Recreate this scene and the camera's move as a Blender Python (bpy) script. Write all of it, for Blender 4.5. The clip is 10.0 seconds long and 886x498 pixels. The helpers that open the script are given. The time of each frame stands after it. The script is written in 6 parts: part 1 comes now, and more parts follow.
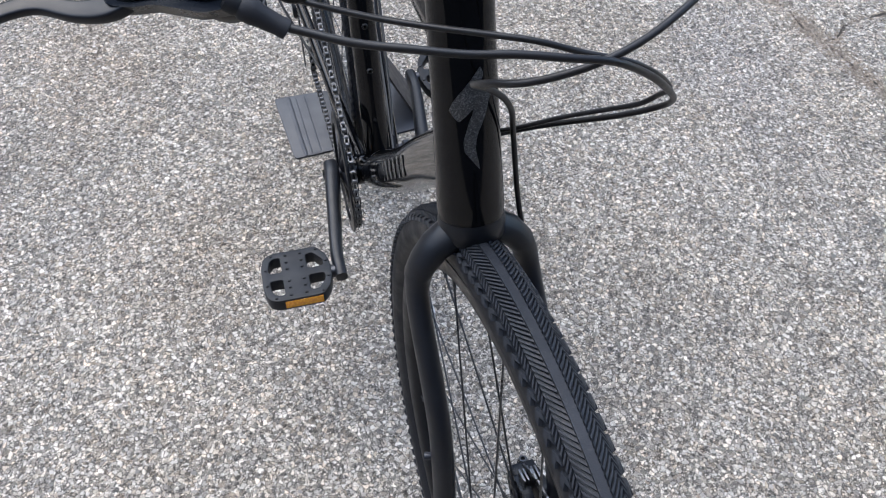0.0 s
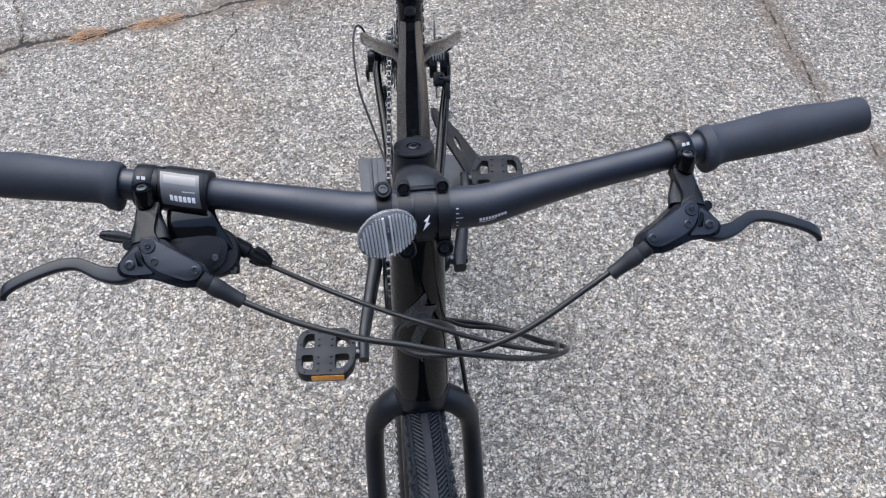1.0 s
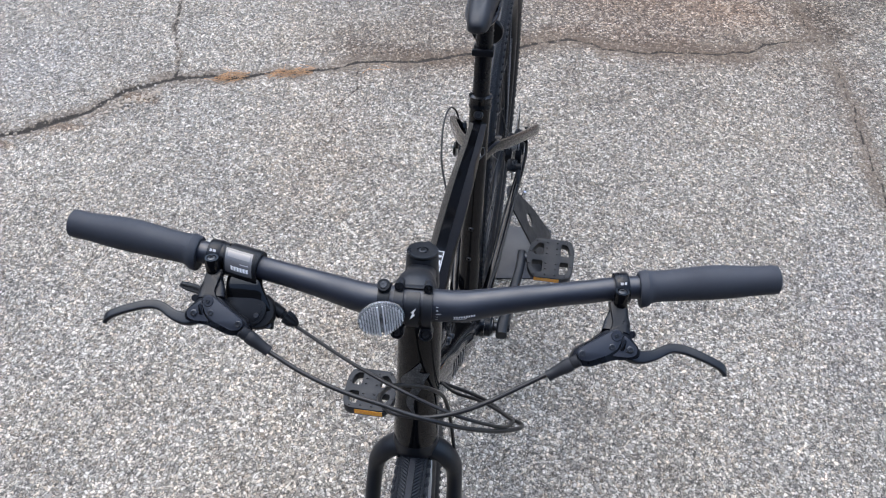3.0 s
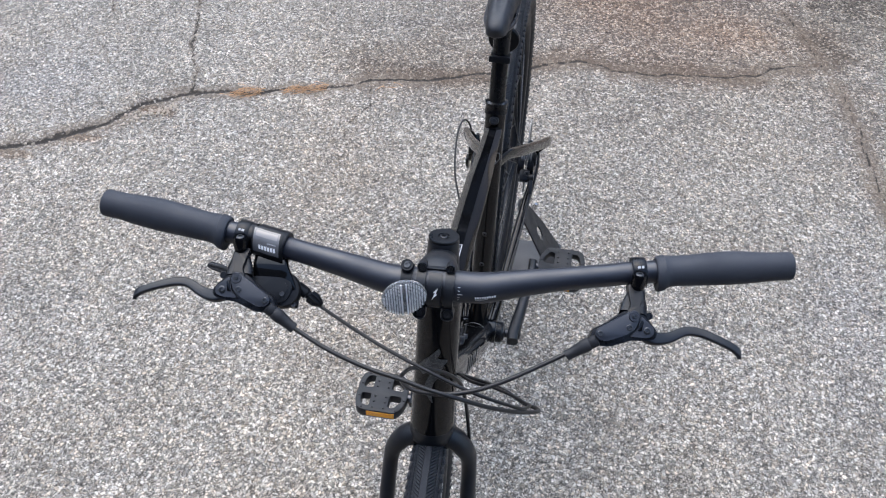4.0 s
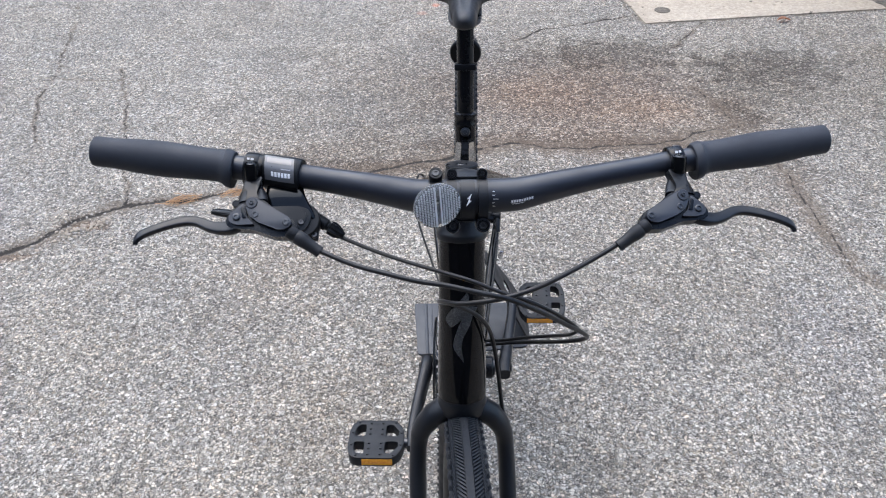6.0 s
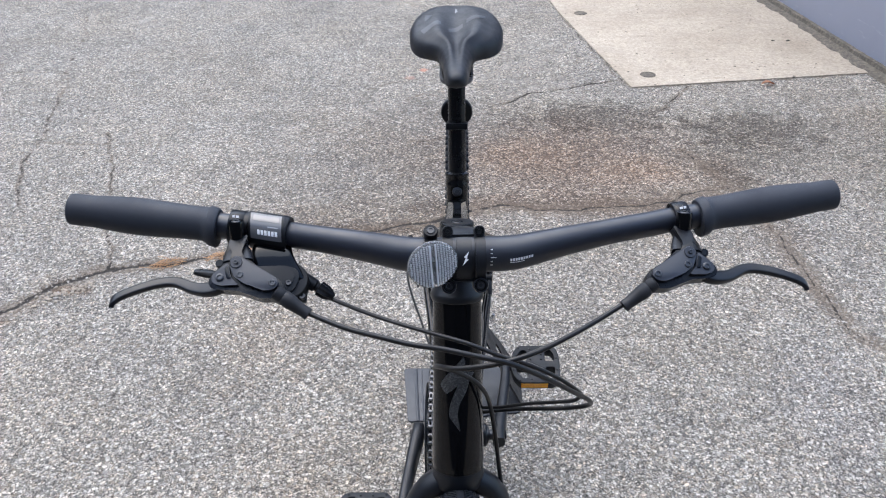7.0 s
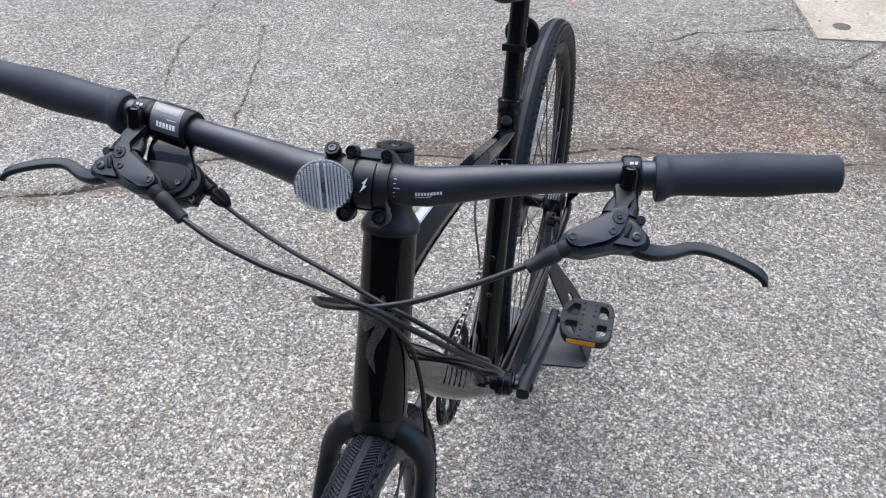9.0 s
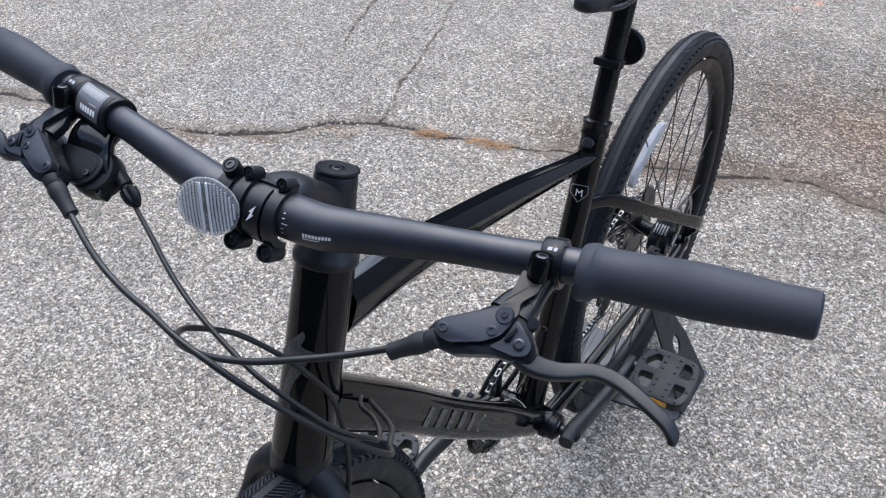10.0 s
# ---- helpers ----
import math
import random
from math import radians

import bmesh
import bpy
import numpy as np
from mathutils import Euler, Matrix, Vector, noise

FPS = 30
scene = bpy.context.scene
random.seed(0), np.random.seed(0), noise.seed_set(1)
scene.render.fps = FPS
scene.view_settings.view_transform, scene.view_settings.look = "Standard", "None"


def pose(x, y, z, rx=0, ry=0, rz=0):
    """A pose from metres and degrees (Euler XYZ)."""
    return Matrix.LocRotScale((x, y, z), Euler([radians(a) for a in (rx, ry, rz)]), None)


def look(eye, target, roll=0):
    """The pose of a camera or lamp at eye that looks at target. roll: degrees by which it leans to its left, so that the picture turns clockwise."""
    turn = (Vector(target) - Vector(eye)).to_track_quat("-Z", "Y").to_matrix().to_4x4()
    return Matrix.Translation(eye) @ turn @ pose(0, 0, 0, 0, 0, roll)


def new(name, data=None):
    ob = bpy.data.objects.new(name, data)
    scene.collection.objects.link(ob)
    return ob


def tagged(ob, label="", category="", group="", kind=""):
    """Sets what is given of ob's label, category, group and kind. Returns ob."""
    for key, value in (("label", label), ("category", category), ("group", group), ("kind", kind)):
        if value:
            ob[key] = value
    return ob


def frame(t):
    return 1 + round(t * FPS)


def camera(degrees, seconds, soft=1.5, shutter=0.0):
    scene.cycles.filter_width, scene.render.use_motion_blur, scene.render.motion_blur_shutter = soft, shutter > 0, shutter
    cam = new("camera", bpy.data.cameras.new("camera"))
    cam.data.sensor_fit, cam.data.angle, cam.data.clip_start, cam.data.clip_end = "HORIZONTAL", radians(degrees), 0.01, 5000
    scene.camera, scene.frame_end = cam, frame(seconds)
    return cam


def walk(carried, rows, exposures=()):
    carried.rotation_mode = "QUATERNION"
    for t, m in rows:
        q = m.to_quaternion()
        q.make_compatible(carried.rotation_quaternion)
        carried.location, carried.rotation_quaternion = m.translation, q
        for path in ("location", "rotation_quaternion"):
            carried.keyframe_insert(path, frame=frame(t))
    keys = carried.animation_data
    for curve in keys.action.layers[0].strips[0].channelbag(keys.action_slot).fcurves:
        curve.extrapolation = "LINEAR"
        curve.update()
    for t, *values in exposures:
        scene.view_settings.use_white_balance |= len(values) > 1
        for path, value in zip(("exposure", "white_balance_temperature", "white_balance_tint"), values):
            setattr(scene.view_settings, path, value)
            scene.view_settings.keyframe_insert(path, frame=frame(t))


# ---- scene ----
cam = camera(54.7, 10.0, soft=1.15)
PATH = [
    (0, (-0.136, -0.504, 1.192), (0.188, 0.71, -0.364), 1.0),
    (0.3, (-0.083, -0.485, 1.276), (0.176, 0.719, -0.299), 1.5),
    (0.5, (-0.053, -0.485, 1.334), (0.168, 0.717, -0.249), 1.5),
    (1, (0.001, -0.488, 1.42), (0.059, 0.745, -0.153), 0.3),
    (1.5, (0.056, -0.518, 1.475), (-0.026, 0.725, -0.09), -0.5),
    (2, (0.114, -0.54, 1.536), (-0.091, 0.735, 0.008), -0.8),
    (2.5, (0.115, -0.548, 1.573), (-0.095, 0.733, 0.052), -0.5),
    (2.7, (0.115, -0.555, 1.588), (-0.097, 0.726, 0.067), -0.5),
    (3.8, (0.111, -0.6, 1.61), (-0.11, 0.724, 0.128), -0.1),
    (4, (0.105, -0.618, 1.587), (-0.125, 0.723, 0.121), 0.2),
    (4.5, (0.065, -0.702, 1.539), (-0.127, 0.82, 0.257), 1.3),
    (5, (0.041, -0.758, 1.463), (-0.128, 0.777, 0.192), 0.9),
    (5.5, (0.026, -0.759, 1.409), (-0.076, 0.804, 0.166), -0.9),
    (5.7, (0.018, -0.754, 1.391), (-0.067, 0.828, 0.171), -1.2),
    (6.8, (0.002, -0.714, 1.347), (-0.034, 0.969, 0.267), -0.9),
    (7, (0.001, -0.711, 1.345), (-0.034, 0.986, 0.286), -0.9),
    (7.5, (0.001, -0.702, 1.334), (-0.027, 1.009, 0.3), -0.6),
    (8, (0.014, -0.703, 1.33), (-0.021, 1.007, 0.293), -0.5),
    (8.5, (0.086, -0.664, 1.316), (-0.095, 0.986, 0.201), -0.6),
    (9, (0.214, -0.603, 1.296), (-0.227, 0.94, 0.102), -0.3),
    (9.3, (0.267, -0.543, 1.288), (-0.31, 0.945, 0.081), -0.9),
    (9.5, (0.285, -0.497, 1.278), (-0.369, 0.962, 0.076), -0.5),
    (9.8, (0.329, -0.442, 1.272), (-0.451, 0.939, 0.054), -0.2),
    (10, (0.36, -0.406, 1.281), (-0.497, 0.904, 0.037), -0.1),
]
WORLD_STRENGTH, SUN_STRENGTH, SUN_ANGLE = 0.15, 0.8, 80.0
EXPOSURE, KELVIN, TINT = 1.80, 6380, 8
walk(cam, [(t, look(eye, target, roll)) for t, eye, target, roll in PATH], exposures=[(0.0, EXPOSURE, KELVIN, TINT), (10.0, EXPOSURE, KELVIN, TINT)])

# ---- light: an overcast sky ----
world = bpy.data.worlds.new("overcast_sky")
scene.world = world
world.use_nodes = True
wt = world.node_tree
wt.nodes.clear()
sky = wt.nodes.new("ShaderNodeTexSky")
sky.sky_type = "NISHITA"
sky.sun_disc = False
sky.sun_elevation, sky.sun_rotation = radians(66), radians(-34)
sky.air_density, sky.dust_density, sky.ozone_density = 1.0, 2.0, 1.0
wb = wt.nodes.new("ShaderNodeBackground")
wb.inputs["Strength"].default_value = WORLD_STRENGTH
wo = wt.nodes.new("ShaderNodeOutputWorld")
wt.links.new(sky.outputs["Color"], wb.inputs["Color"])
wt.links.new(wb.outputs["Background"], wo.inputs["Surface"])
sun = new("sun", bpy.data.lights.new("sun", "SUN"))
sun.data.energy, sun.data.angle, sun.data.color = SUN_STRENGTH, radians(SUN_ANGLE), (0.94, 0.975, 1.0)
sun.matrix_world = look((-2.0, 3.0, 8.0), (0, 0, 0))

# ---- materials ----


class Nodes:
    """A small builder of node materials."""

    def __init__(self, name):
        self.mat = bpy.data.materials.new(name)
        self.mat.use_nodes = True
        self.t = self.mat.node_tree
        self.t.nodes.clear()
        self.out = self.t.nodes.new("ShaderNodeOutputMaterial")
        self.b = self.t.nodes.new("ShaderNodeBsdfPrincipled")
        self.t.links.new(self.b.outputs[0], self.out.inputs["Surface"])

    def put(self, socket, value):
        if hasattr(value, "is_linked"):
            self.t.links.new(value, socket)
        else:
            socket.default_value = value

    def n(self, kind, ins=(), **props):
        node = self.t.nodes.new("ShaderNode" + kind)
        if "operation" in props:
            node.operation = props["operation"]
        if "feature" in props:
            node.feature = props["feature"]
        if "attribute_name" in props:
            node.attribute_name = props["attribute_name"]
        if "data_type" in props:
            node.data_type, node.blend_type = props["data_type"], props["blend_type"]
        for key, value in dict(ins).items():
            self.put(node.inputs[key], value)
        return node

    def pos(self):
        return self.n("NewGeometry").outputs["Position"]

    def obj(self):
        return self.n("TexCoord").outputs["Object"]

    def noise(self, scale, vec, detail=3.0, rough=0.55, out="Fac"):
        return self.n("TexNoise", {"Scale": scale, "Vector": vec, "Detail": detail, "Roughness": rough}).outputs[out]

    def vor(self, scale, vec, feature="F1", out="Distance", random=1.0):
        return self.n("TexVoronoi", {"Scale": scale, "Vector": vec, "Randomness": random}, feature=feature).outputs[out]

    def math(self, op, a, b=0.0, clamp=False):
        node = self.n("Math", {0: a, 1: b}, operation=op)
        node.use_clamp = clamp
        return node.outputs[0]

    def ramp(self, fac, stops, smooth=False):
        node = self.n("ValToRGB", {"Fac": fac})
        r = node.color_ramp
        r.interpolation = "EASE" if smooth else "LINEAR"
        while len(r.elements) < len(stops):
            r.elements.new(0.5)
        for e, (p, c) in zip(r.elements, stops):
            e.position = p
            e.color = (c, c, c, 1) if isinstance(c, (int, float)) else (*c, 1)
        return node.outputs["Color"]

    def mix(self, fac, a, b, blend="MIX"):
        node = self.n("Mix", data_type="RGBA", blend_type=blend)
        self.put(node.inputs[0], fac)
        self.put(node.inputs[6], a if hasattr(a, "is_linked") else (*a, 1) if len(a) == 3 else a)
        self.put(node.inputs[7], b if hasattr(b, "is_linked") else (*b, 1) if len(b) == 3 else b)
        return node.outputs[2]

    def bump(self, height, strength=0.3, distance=0.001):
        node = self.n("Bump", {"Height": height, "Strength": strength, "Distance": distance})
        self.put(self.b.inputs["Normal"], node.outputs[0])

    def set(self, **ins):
        for key, value in ins.items():
            self.put(self.b.inputs[key.replace("_", " ")], value)
        return self.mat


def surface(name, color, rough, metal=0.0, grain=0.0, grain_scale=900.0, vary=0.25, rough_vary=0.12, coat=0.0, spec=0.5, dust=0.0):
    """A plain coated surface with fine grain, uneven gloss and a little dust."""
    m = Nodes(name)
    p = m.obj()
    big, fine = m.noise(14.0, p, 4.0), m.noise(grain_scale, p, 2.0)
    lo, hi = (tuple(c * k for c in color) for k in (1 - vary, 1 + vary))
    base = m.mix(big, lo, hi)
    if dust:
        specks = m.ramp(m.noise(260.0, p, 4.0, 0.7), [(0.58, 0.0), (0.75, dust)])
        base = m.mix(specks, base, (0.22, 0.2, 0.18))
    m.set(Base_Color=base, Metallic=metal, Specular_IOR_Level=spec, Coat_Weight=coat, Coat_Roughness=0.06)
    m.set(Roughness=m.ramp(m.noise(35.0, p, 5.0, 0.65), [(0.3, max(rough - rough_vary, 0.03)), (0.7, min(rough + rough_vary, 1.0))]))
    if grain:
        m.bump(fine, grain, 0.0006)
    return m.mat


SATIN = surface("satin_black_paint", (0.0095, 0.0118, 0.0195), 0.46, grain=0.05, spec=0.60)
GLOSS = surface("gloss_black_paint", (0.0022, 0.0023, 0.0028), 0.075, coat=0.03, rough_vary=0.025, spec=0.25)
ALLOY_BLACK = surface("black_anodised_alloy", (0.005, 0.0056, 0.0075), 0.30, grain=0.05, spec=0.22)
SATIN_DARK = surface("deep_satin_black_paint", (0.0062, 0.0072, 0.0098), 0.42, grain=0.05, spec=0.36)
PLASTIC = surface("black_moulded_plastic", (0.0055, 0.006, 0.0075), 0.38, grain=0.08, spec=0.24)
PEDAL_PLASTIC = surface("black_nylon", (0.0098, 0.0112, 0.0142), 0.5, grain=0.15, spec=0.26)
GRIP_RUBBER = surface("dark_grey_grip_rubber", (0.030, 0.033, 0.041), 0.62, grain=0.25, grain_scale=1500, spec=0.25)
BOOT_RUBBER = surface("dull_black_rubber", (0.016, 0.0165, 0.019), 0.6, grain=0.15, spec=0.3)
# lighter than the tyre: contrast of lit ribs and dark gaps put into colour
TREAD_RUBBER = surface("light_rib_rubber", (0.0175, 0.0195, 0.024), 0.55, grain=0.2, spec=0.3, dust=0.05)
TYRE_RUBBER = surface("black_tyre_rubber", (0.0078, 0.0088, 0.0115), 0.52, grain=0.15, spec=0.3)
TYRE_STRIP = surface("worn_centre_strip_rubber", (0.015, 0.0165, 0.0205), 0.58, grain=0.5, vary=0.6, spec=0.3, dust=0.12)
HOSE = surface("black_cable_jacket", (0.0125, 0.0118, 0.0120), 0.42, grain=0.03, spec=0.35)
STEEL = surface("bright_steel", (0.55, 0.55, 0.56), 0.28, metal=1.0)
CHAIN_STEEL = surface("oiled_chain_steel", (0.17, 0.17, 0.172), 0.34, metal=1.0, vary=0.4)
DARK_STEEL = surface("dark_steel", (0.06, 0.06, 0.063), 0.35, metal=1.0)
POST_BLACK = surface("polished_black_alloy", (0.003, 0.0032, 0.004), 0.24, spec=0.3)
BOLT_STEEL = surface("blackened_bolt_steel", (0.058, 0.059, 0.062), 0.32, metal=0.8)
SPOKE = surface("black_spoke_steel", (0.02, 0.02, 0.021), 0.35)
SADDLE_SKIN = surface("charcoal_saddle_cover", (0.013, 0.014, 0.0172), 0.5, grain=0.12, grain_scale=1200, spec=0.35)
SADDLE_PRINT = surface("grey_saddle_print", (0.034, 0.036, 0.042), 0.5)
WHITE_PRINT = surface("white_print", (0.75, 0.75, 0.75), 0.5)
GREY_PRINT = surface("grey_print", (0.16, 0.16, 0.165), 0.45, grain=0.3, grain_scale=1400)
DARK_PRINT = surface("matt_black_print", (0.050, 0.049, 0.048), 0.30, grain=0.3, grain_scale=1400)
STAND_PAINT = surface("blue_grey_powder_coat", (0.021, 0.024, 0.031), 0.5, grain=0.1, dust=0.06)
STAND_DARK = surface("charcoal_powder_coat", (0.012, 0.0125, 0.015), 0.5, grain=0.1)
LABEL_GREY = surface("shifter_window_grey", (0.085, 0.085, 0.09), 0.30, coat=0.3)
DULL_WHITE = surface("dull_sticker_print", (0.42, 0.42, 0.42), 0.55)
INDICATOR = surface("milky_indicator", (0.14, 0.135, 0.135), 0.3, coat=0.3)
PALE_GREY = surface("pale_grey_print", (0.32, 0.32, 0.33), 0.55)


def amber_material():
    m = Nodes("amber_reflector_plastic")
    p = m.obj()
    cells = m.vor(420.0, p)
    m.set(Base_Color=m.mix(m.ramp(cells, [(0.2, 0.0), (0.7, 1.0)]), (0.92, 0.42, 0.012), (0.74, 0.27, 0.008)), Roughness=0.22, Coat_Weight=0.5)
    return m.mat


def lens_material():
    """Clear prismatic reflector plastic."""
    m = Nodes("clear_reflector_lens")
    p = m.obj()
    rough = m.noise(300.0, p, 2.0)
    m.set(Base_Color=m.mix(m.noise(90.0, p, 3.0), (0.78, 0.79, 0.80), (0.90, 0.90, 0.90)), Transmission_Weight=0.85, IOR=1.35)
    m.set(Roughness=m.ramp(rough, [(0.3, 0.04), (0.7, 0.14)]))
    return m.mat


def decal_material():
    """Sparkling grey film on the head tube."""
    m = Nodes("speckled_grey_decal")
    p = m.obj()
    sp = m.vor(1500.0, p, out="Color")
    tone = m.ramp(m.n("SeparateColor", {0: sp}).outputs[0], [(0.0, 0.018), (0.6, 0.038), (1.0, 0.14)])
    m.set(Base_Color=tone, Roughness=0.45)
    return m.mat


LENS_CELL = surface("clear_prism_plastic", (0.56, 0.555, 0.55), 0.2, coat=0.3)
# the sky's gleam on the clear strips is put into this pale colour
GLEAM_STRIP = surface("painted_gleam_plastic", (0.72, 0.72, 0.73), 0.15, coat=0.5)
SMOKE = surface("smoky_reflector_backing", (0.15, 0.15, 0.155), 0.3)
AMBER, LENS, DECAL = amber_material(), lens_material(), decal_material()


def asphalt_material():
    m = Nodes("worn_exposed_aggregate_asphalt")
    p = m.pos()
    warp = m.noise(55.0, p, 2.0, out="Color")
    pw = m.n("VectorMath", {0: p, 1: m.n("VectorMath", {0: warp, 1: (0.009, 0.009, 0.0)}, operation="MULTIPLY").outputs[0]}, operation="ADD").outputs[0]
    # coarse stones, small stones and the binder between them
    ca, ea = m.vor(150.0, pw, out="Color"), m.vor(150.0, pw, "DISTANCE_TO_EDGE")
    cb, eb = m.vor(340.0, pw, out="Color"), m.vor(340.0, pw, "DISTANCE_TO_EDGE")
    ra, rb = m.n("SeparateColor", {0: ca}), m.n("SeparateColor", {0: cb})
    tone_a = m.ramp(ra.outputs[0], [(0.0, (0.12, 0.118, 0.114)), (0.4, (0.27, 0.265, 0.255)), (0.75, (0.42, 0.412, 0.395)), (1.0, (0.54, 0.53, 0.51))])
    tone_b = m.ramp(rb.outputs[0], [(0.0, (0.065, 0.063, 0.06)), (0.5, (0.20, 0.196, 0.19)), (0.85, (0.35, 0.343, 0.33)), (1.0, (0.56, 0.55, 0.53))])
    tint = m.ramp(ra.outputs[1], [(0.0, (0.96, 0.99, 1.03)), (0.45, (1.0, 1.0, 1.0)), (0.8, (1.03, 1.0, 0.96)), (1.0, (1.08, 0.99, 0.90))])
    small_gap = m.ramp(eb, [(0.0, 0.12), (0.14, 1.0)])
    small = m.mix(1.0, tone_b, small_gap, "MULTIPLY")
    big_gap = m.ramp(ea, [(0.04, 0.0), (0.15, 1.0)])
    is_big = m.math("MULTIPLY", m.ramp(ra.outputs[2], [(0.22, 0.0), (0.26, 1.0)]), big_gap)
    stones = m.mix(1.0, m.mix(is_big, small, tone_a), tint, "MULTIPLY")
    # broad patches of tone
    wide = m.ramp(m.noise(1.7, p, 5.0, 0.6), [(0.3, 0.84), (0.7, 1.14)])
    mid = m.ramp(m.noise(9.0, p, 4.0, 0.6), [(0.3, 0.86), (0.7, 1.14)])
    clump = m.ramp(m.noise(105.0, p, 4.0, 0.8), [(0.33, 0.60), (0.67, 1.40)])
    stones = m.mix(1.0, stones, clump, "MULTIPLY")
    # scattered larger stones, pale or dark; the darkest paint in shaded pits
    rc = m.n("SeparateColor", {0: m.vor(88.0, pw, out="Color")})
    lump = m.ramp(m.vor(88.0, pw), [(0.30, 1.0), (0.46, 0.0)])
    odd = m.ramp(rc.outputs[0], [(0.0, 0.25), (0.18, 0.55), (0.34, 0.95), (0.62, 1.04), (0.84, 1.22), (1.0, 1.70)])
    stones = m.mix(m.math("MULTIPLY", lump, 0.56), stones, m.mix(1.0, stones, odd, "MULTIPLY"))
    stones = m.mix(1.0, stones, m.ramp(m.noise(48.0, p, 3.0, 0.7), [(0.32, 0.80), (0.68, 1.20)]), "MULTIPLY")
    stones = m.mix(1.0, stones, m.ramp(m.noise(520.0, p, 4.0, 0.75), [(0.3, 0.56), (0.7, 1.44)]), "MULTIPLY")
    stones = m.mix(1.0, m.mix(1.0, stones, wide, "MULTIPLY"), mid, "MULTIPLY")
    hue = m.noise(2.3, p, 3.0)
    stones = m.mix(1.0, stones, m.ramp(hue, [(0.3, (0.985, 0.995, 1.015)), (0.7, (1.02, 1.0, 0.975))]), "MULTIPLY")
    xyz = m.n("SeparateXYZ", {0: p})

    def blot(cx, cy, rx, ry, soft, jag=0.5, scale=5.0):
        """A soft patch with an uneven rim."""
        dx = m.math("DIVIDE", m.math("SUBTRACT", xyz.outputs[0], cx), rx)
        dy = m.math("DIVIDE", m.math("SUBTRACT", xyz.outputs[1], cy), ry)
        r = m.math("SQRT", m.math("ADD", m.math("MULTIPLY", dx, dx), m.math("MULTIPLY", dy, dy)))
        r = m.math("ADD", r, m.math("MULTIPLY", m.math("SUBTRACT", m.noise(scale, p, 5.0, 0.65), 0.5), jag * 2))
        return m.ramp(r, [(1.0 - soft, 1.0), (1.0, 0.0)], True)

    # pale stones take up less of a patch's colour than the binder
    clean = m.ramp(ra.outputs[0], [(0.40, 1.0), (0.80, 0.58)])

    def stain_and_tone(base, mask, amount, color):
        hold = m.math("MULTIPLY", m.math("MULTIPLY", mask, amount), clean)
        return m.mix(hold, base, m.mix(1.0, base, color, "MULTIPLY"))

    stones = stain_and_tone(stones, blot(0.42, 2.02, 0.66, 0.52, 0.7, 0.5, 3.5), 0.9, (0.93, 0.81, 0.745))
    # three broad patches toned darker than the ground around them
    stones = stain_and_tone(stones, blot(0.50, 1.85, 0.90, 0.95, 0.9, 0.45, 2.6), 0.66, (0.69, 0.65, 0.62))
    stones = stain_and_tone(stones, blot(-0.02, 2.20, 0.62, 0.62, 0.9, 0.6, 4.0), 0.95, (0.66, 0.63, 0.61))
    stones = stain_and_tone(stones, blot(-0.35, 2.00, 0.85, 0.75, 0.9, 0.5, 3.0), 0.85, (0.80, 0.775, 0.755))
    stones = stain_and_tone(stones, blot(-0.28, 1.555, 0.42, 0.065, 0.8, 0.8, 9.0), 1.0, (0.56, 0.49, 0.43))
    stones = stain_and_tone(stones, blot(0.28, 2.08, 0.32, 0.22, 0.9), 0.9, (1.19, 1.085, 0.99))
    stones = stain_and_tone(stones, blot(0.62, 1.95, 0.28, 0.18, 0.9), 0.85, (1.18, 1.075, 0.985))
    stones = stain_and_tone(stones, blot(1.12, 2.28, 0.32, 0.24, 0.6, 1.3, 14.0), 1.0, (0.43, 0.41, 0.39))
    stones = stain_and_tone(stones, blot(0.55, 2.42, 0.42, 0.20, 0.6, 1.4, 14.0), 0.95, (0.45, 0.43, 0.41))
    stones = stain_and_tone(stones, blot(0.93, 1.93, 0.16, 0.20, 0.9, 0.9, 10.0), 0.9, (0.52, 0.48, 0.44))
    stones = stain_and_tone(stones, blot(0.50, 2.15, 0.60, 0.45, 0.8, 1.3, 19.0), 0.5, (0.58, 0.55, 0.53))
    stones = stain_and_tone(stones, blot(0.95, 2.05, 0.40, 0.45, 0.8, 1.3, 16.0), 0.65, (0.58, 0.56, 0.54))
    stones = stain_and_tone(stones, blot(0.30, 1.72, 0.75, 0.10, 0.9, 0.9, 7.0), 0.85, (0.52, 0.455, 0.40))
    stones = stain_and_tone(stones, blot(-0.30, 1.60, 0.60, 0.26, 0.9, 0.8, 5.0), 0.8, (0.66, 0.60, 0.55))
    stones = stain_and_tone(stones, blot(0.97, 1.55, 0.16, 0.55, 0.9, 0.9, 7.0), 0.6, (0.76, 0.70, 0.66))
    stones = stain_and_tone(stones, blot(-0.50, 1.15, 0.25, 0.45, 0.9, 0.6), 0.45, (0.95, 0.86, 0.79))
    stones = stain_and_tone(stones, blot(-0.35, 0.55, 0.28, 0.25, 0.9, 0.7), 0.35, (0.98, 0.88, 0.78))
    stones = stain_and_tone(stones, blot(1.60, 2.35, 0.40, 0.30, 0.9, 0.7), 0.5, (0.92, 0.86, 0.79))
    stones = stain_and_tone(stones, blot(0.85, 0.75, 0.22, 0.35, 0.9, 0.7), 0.5, (0.92, 0.96, 1.08))
    stones = stain_and_tone(stones, blot(-1.45, 1.35, 0.35, 0.30, 0.9, 0.7), 0.5, (0.93, 0.97, 1.07))
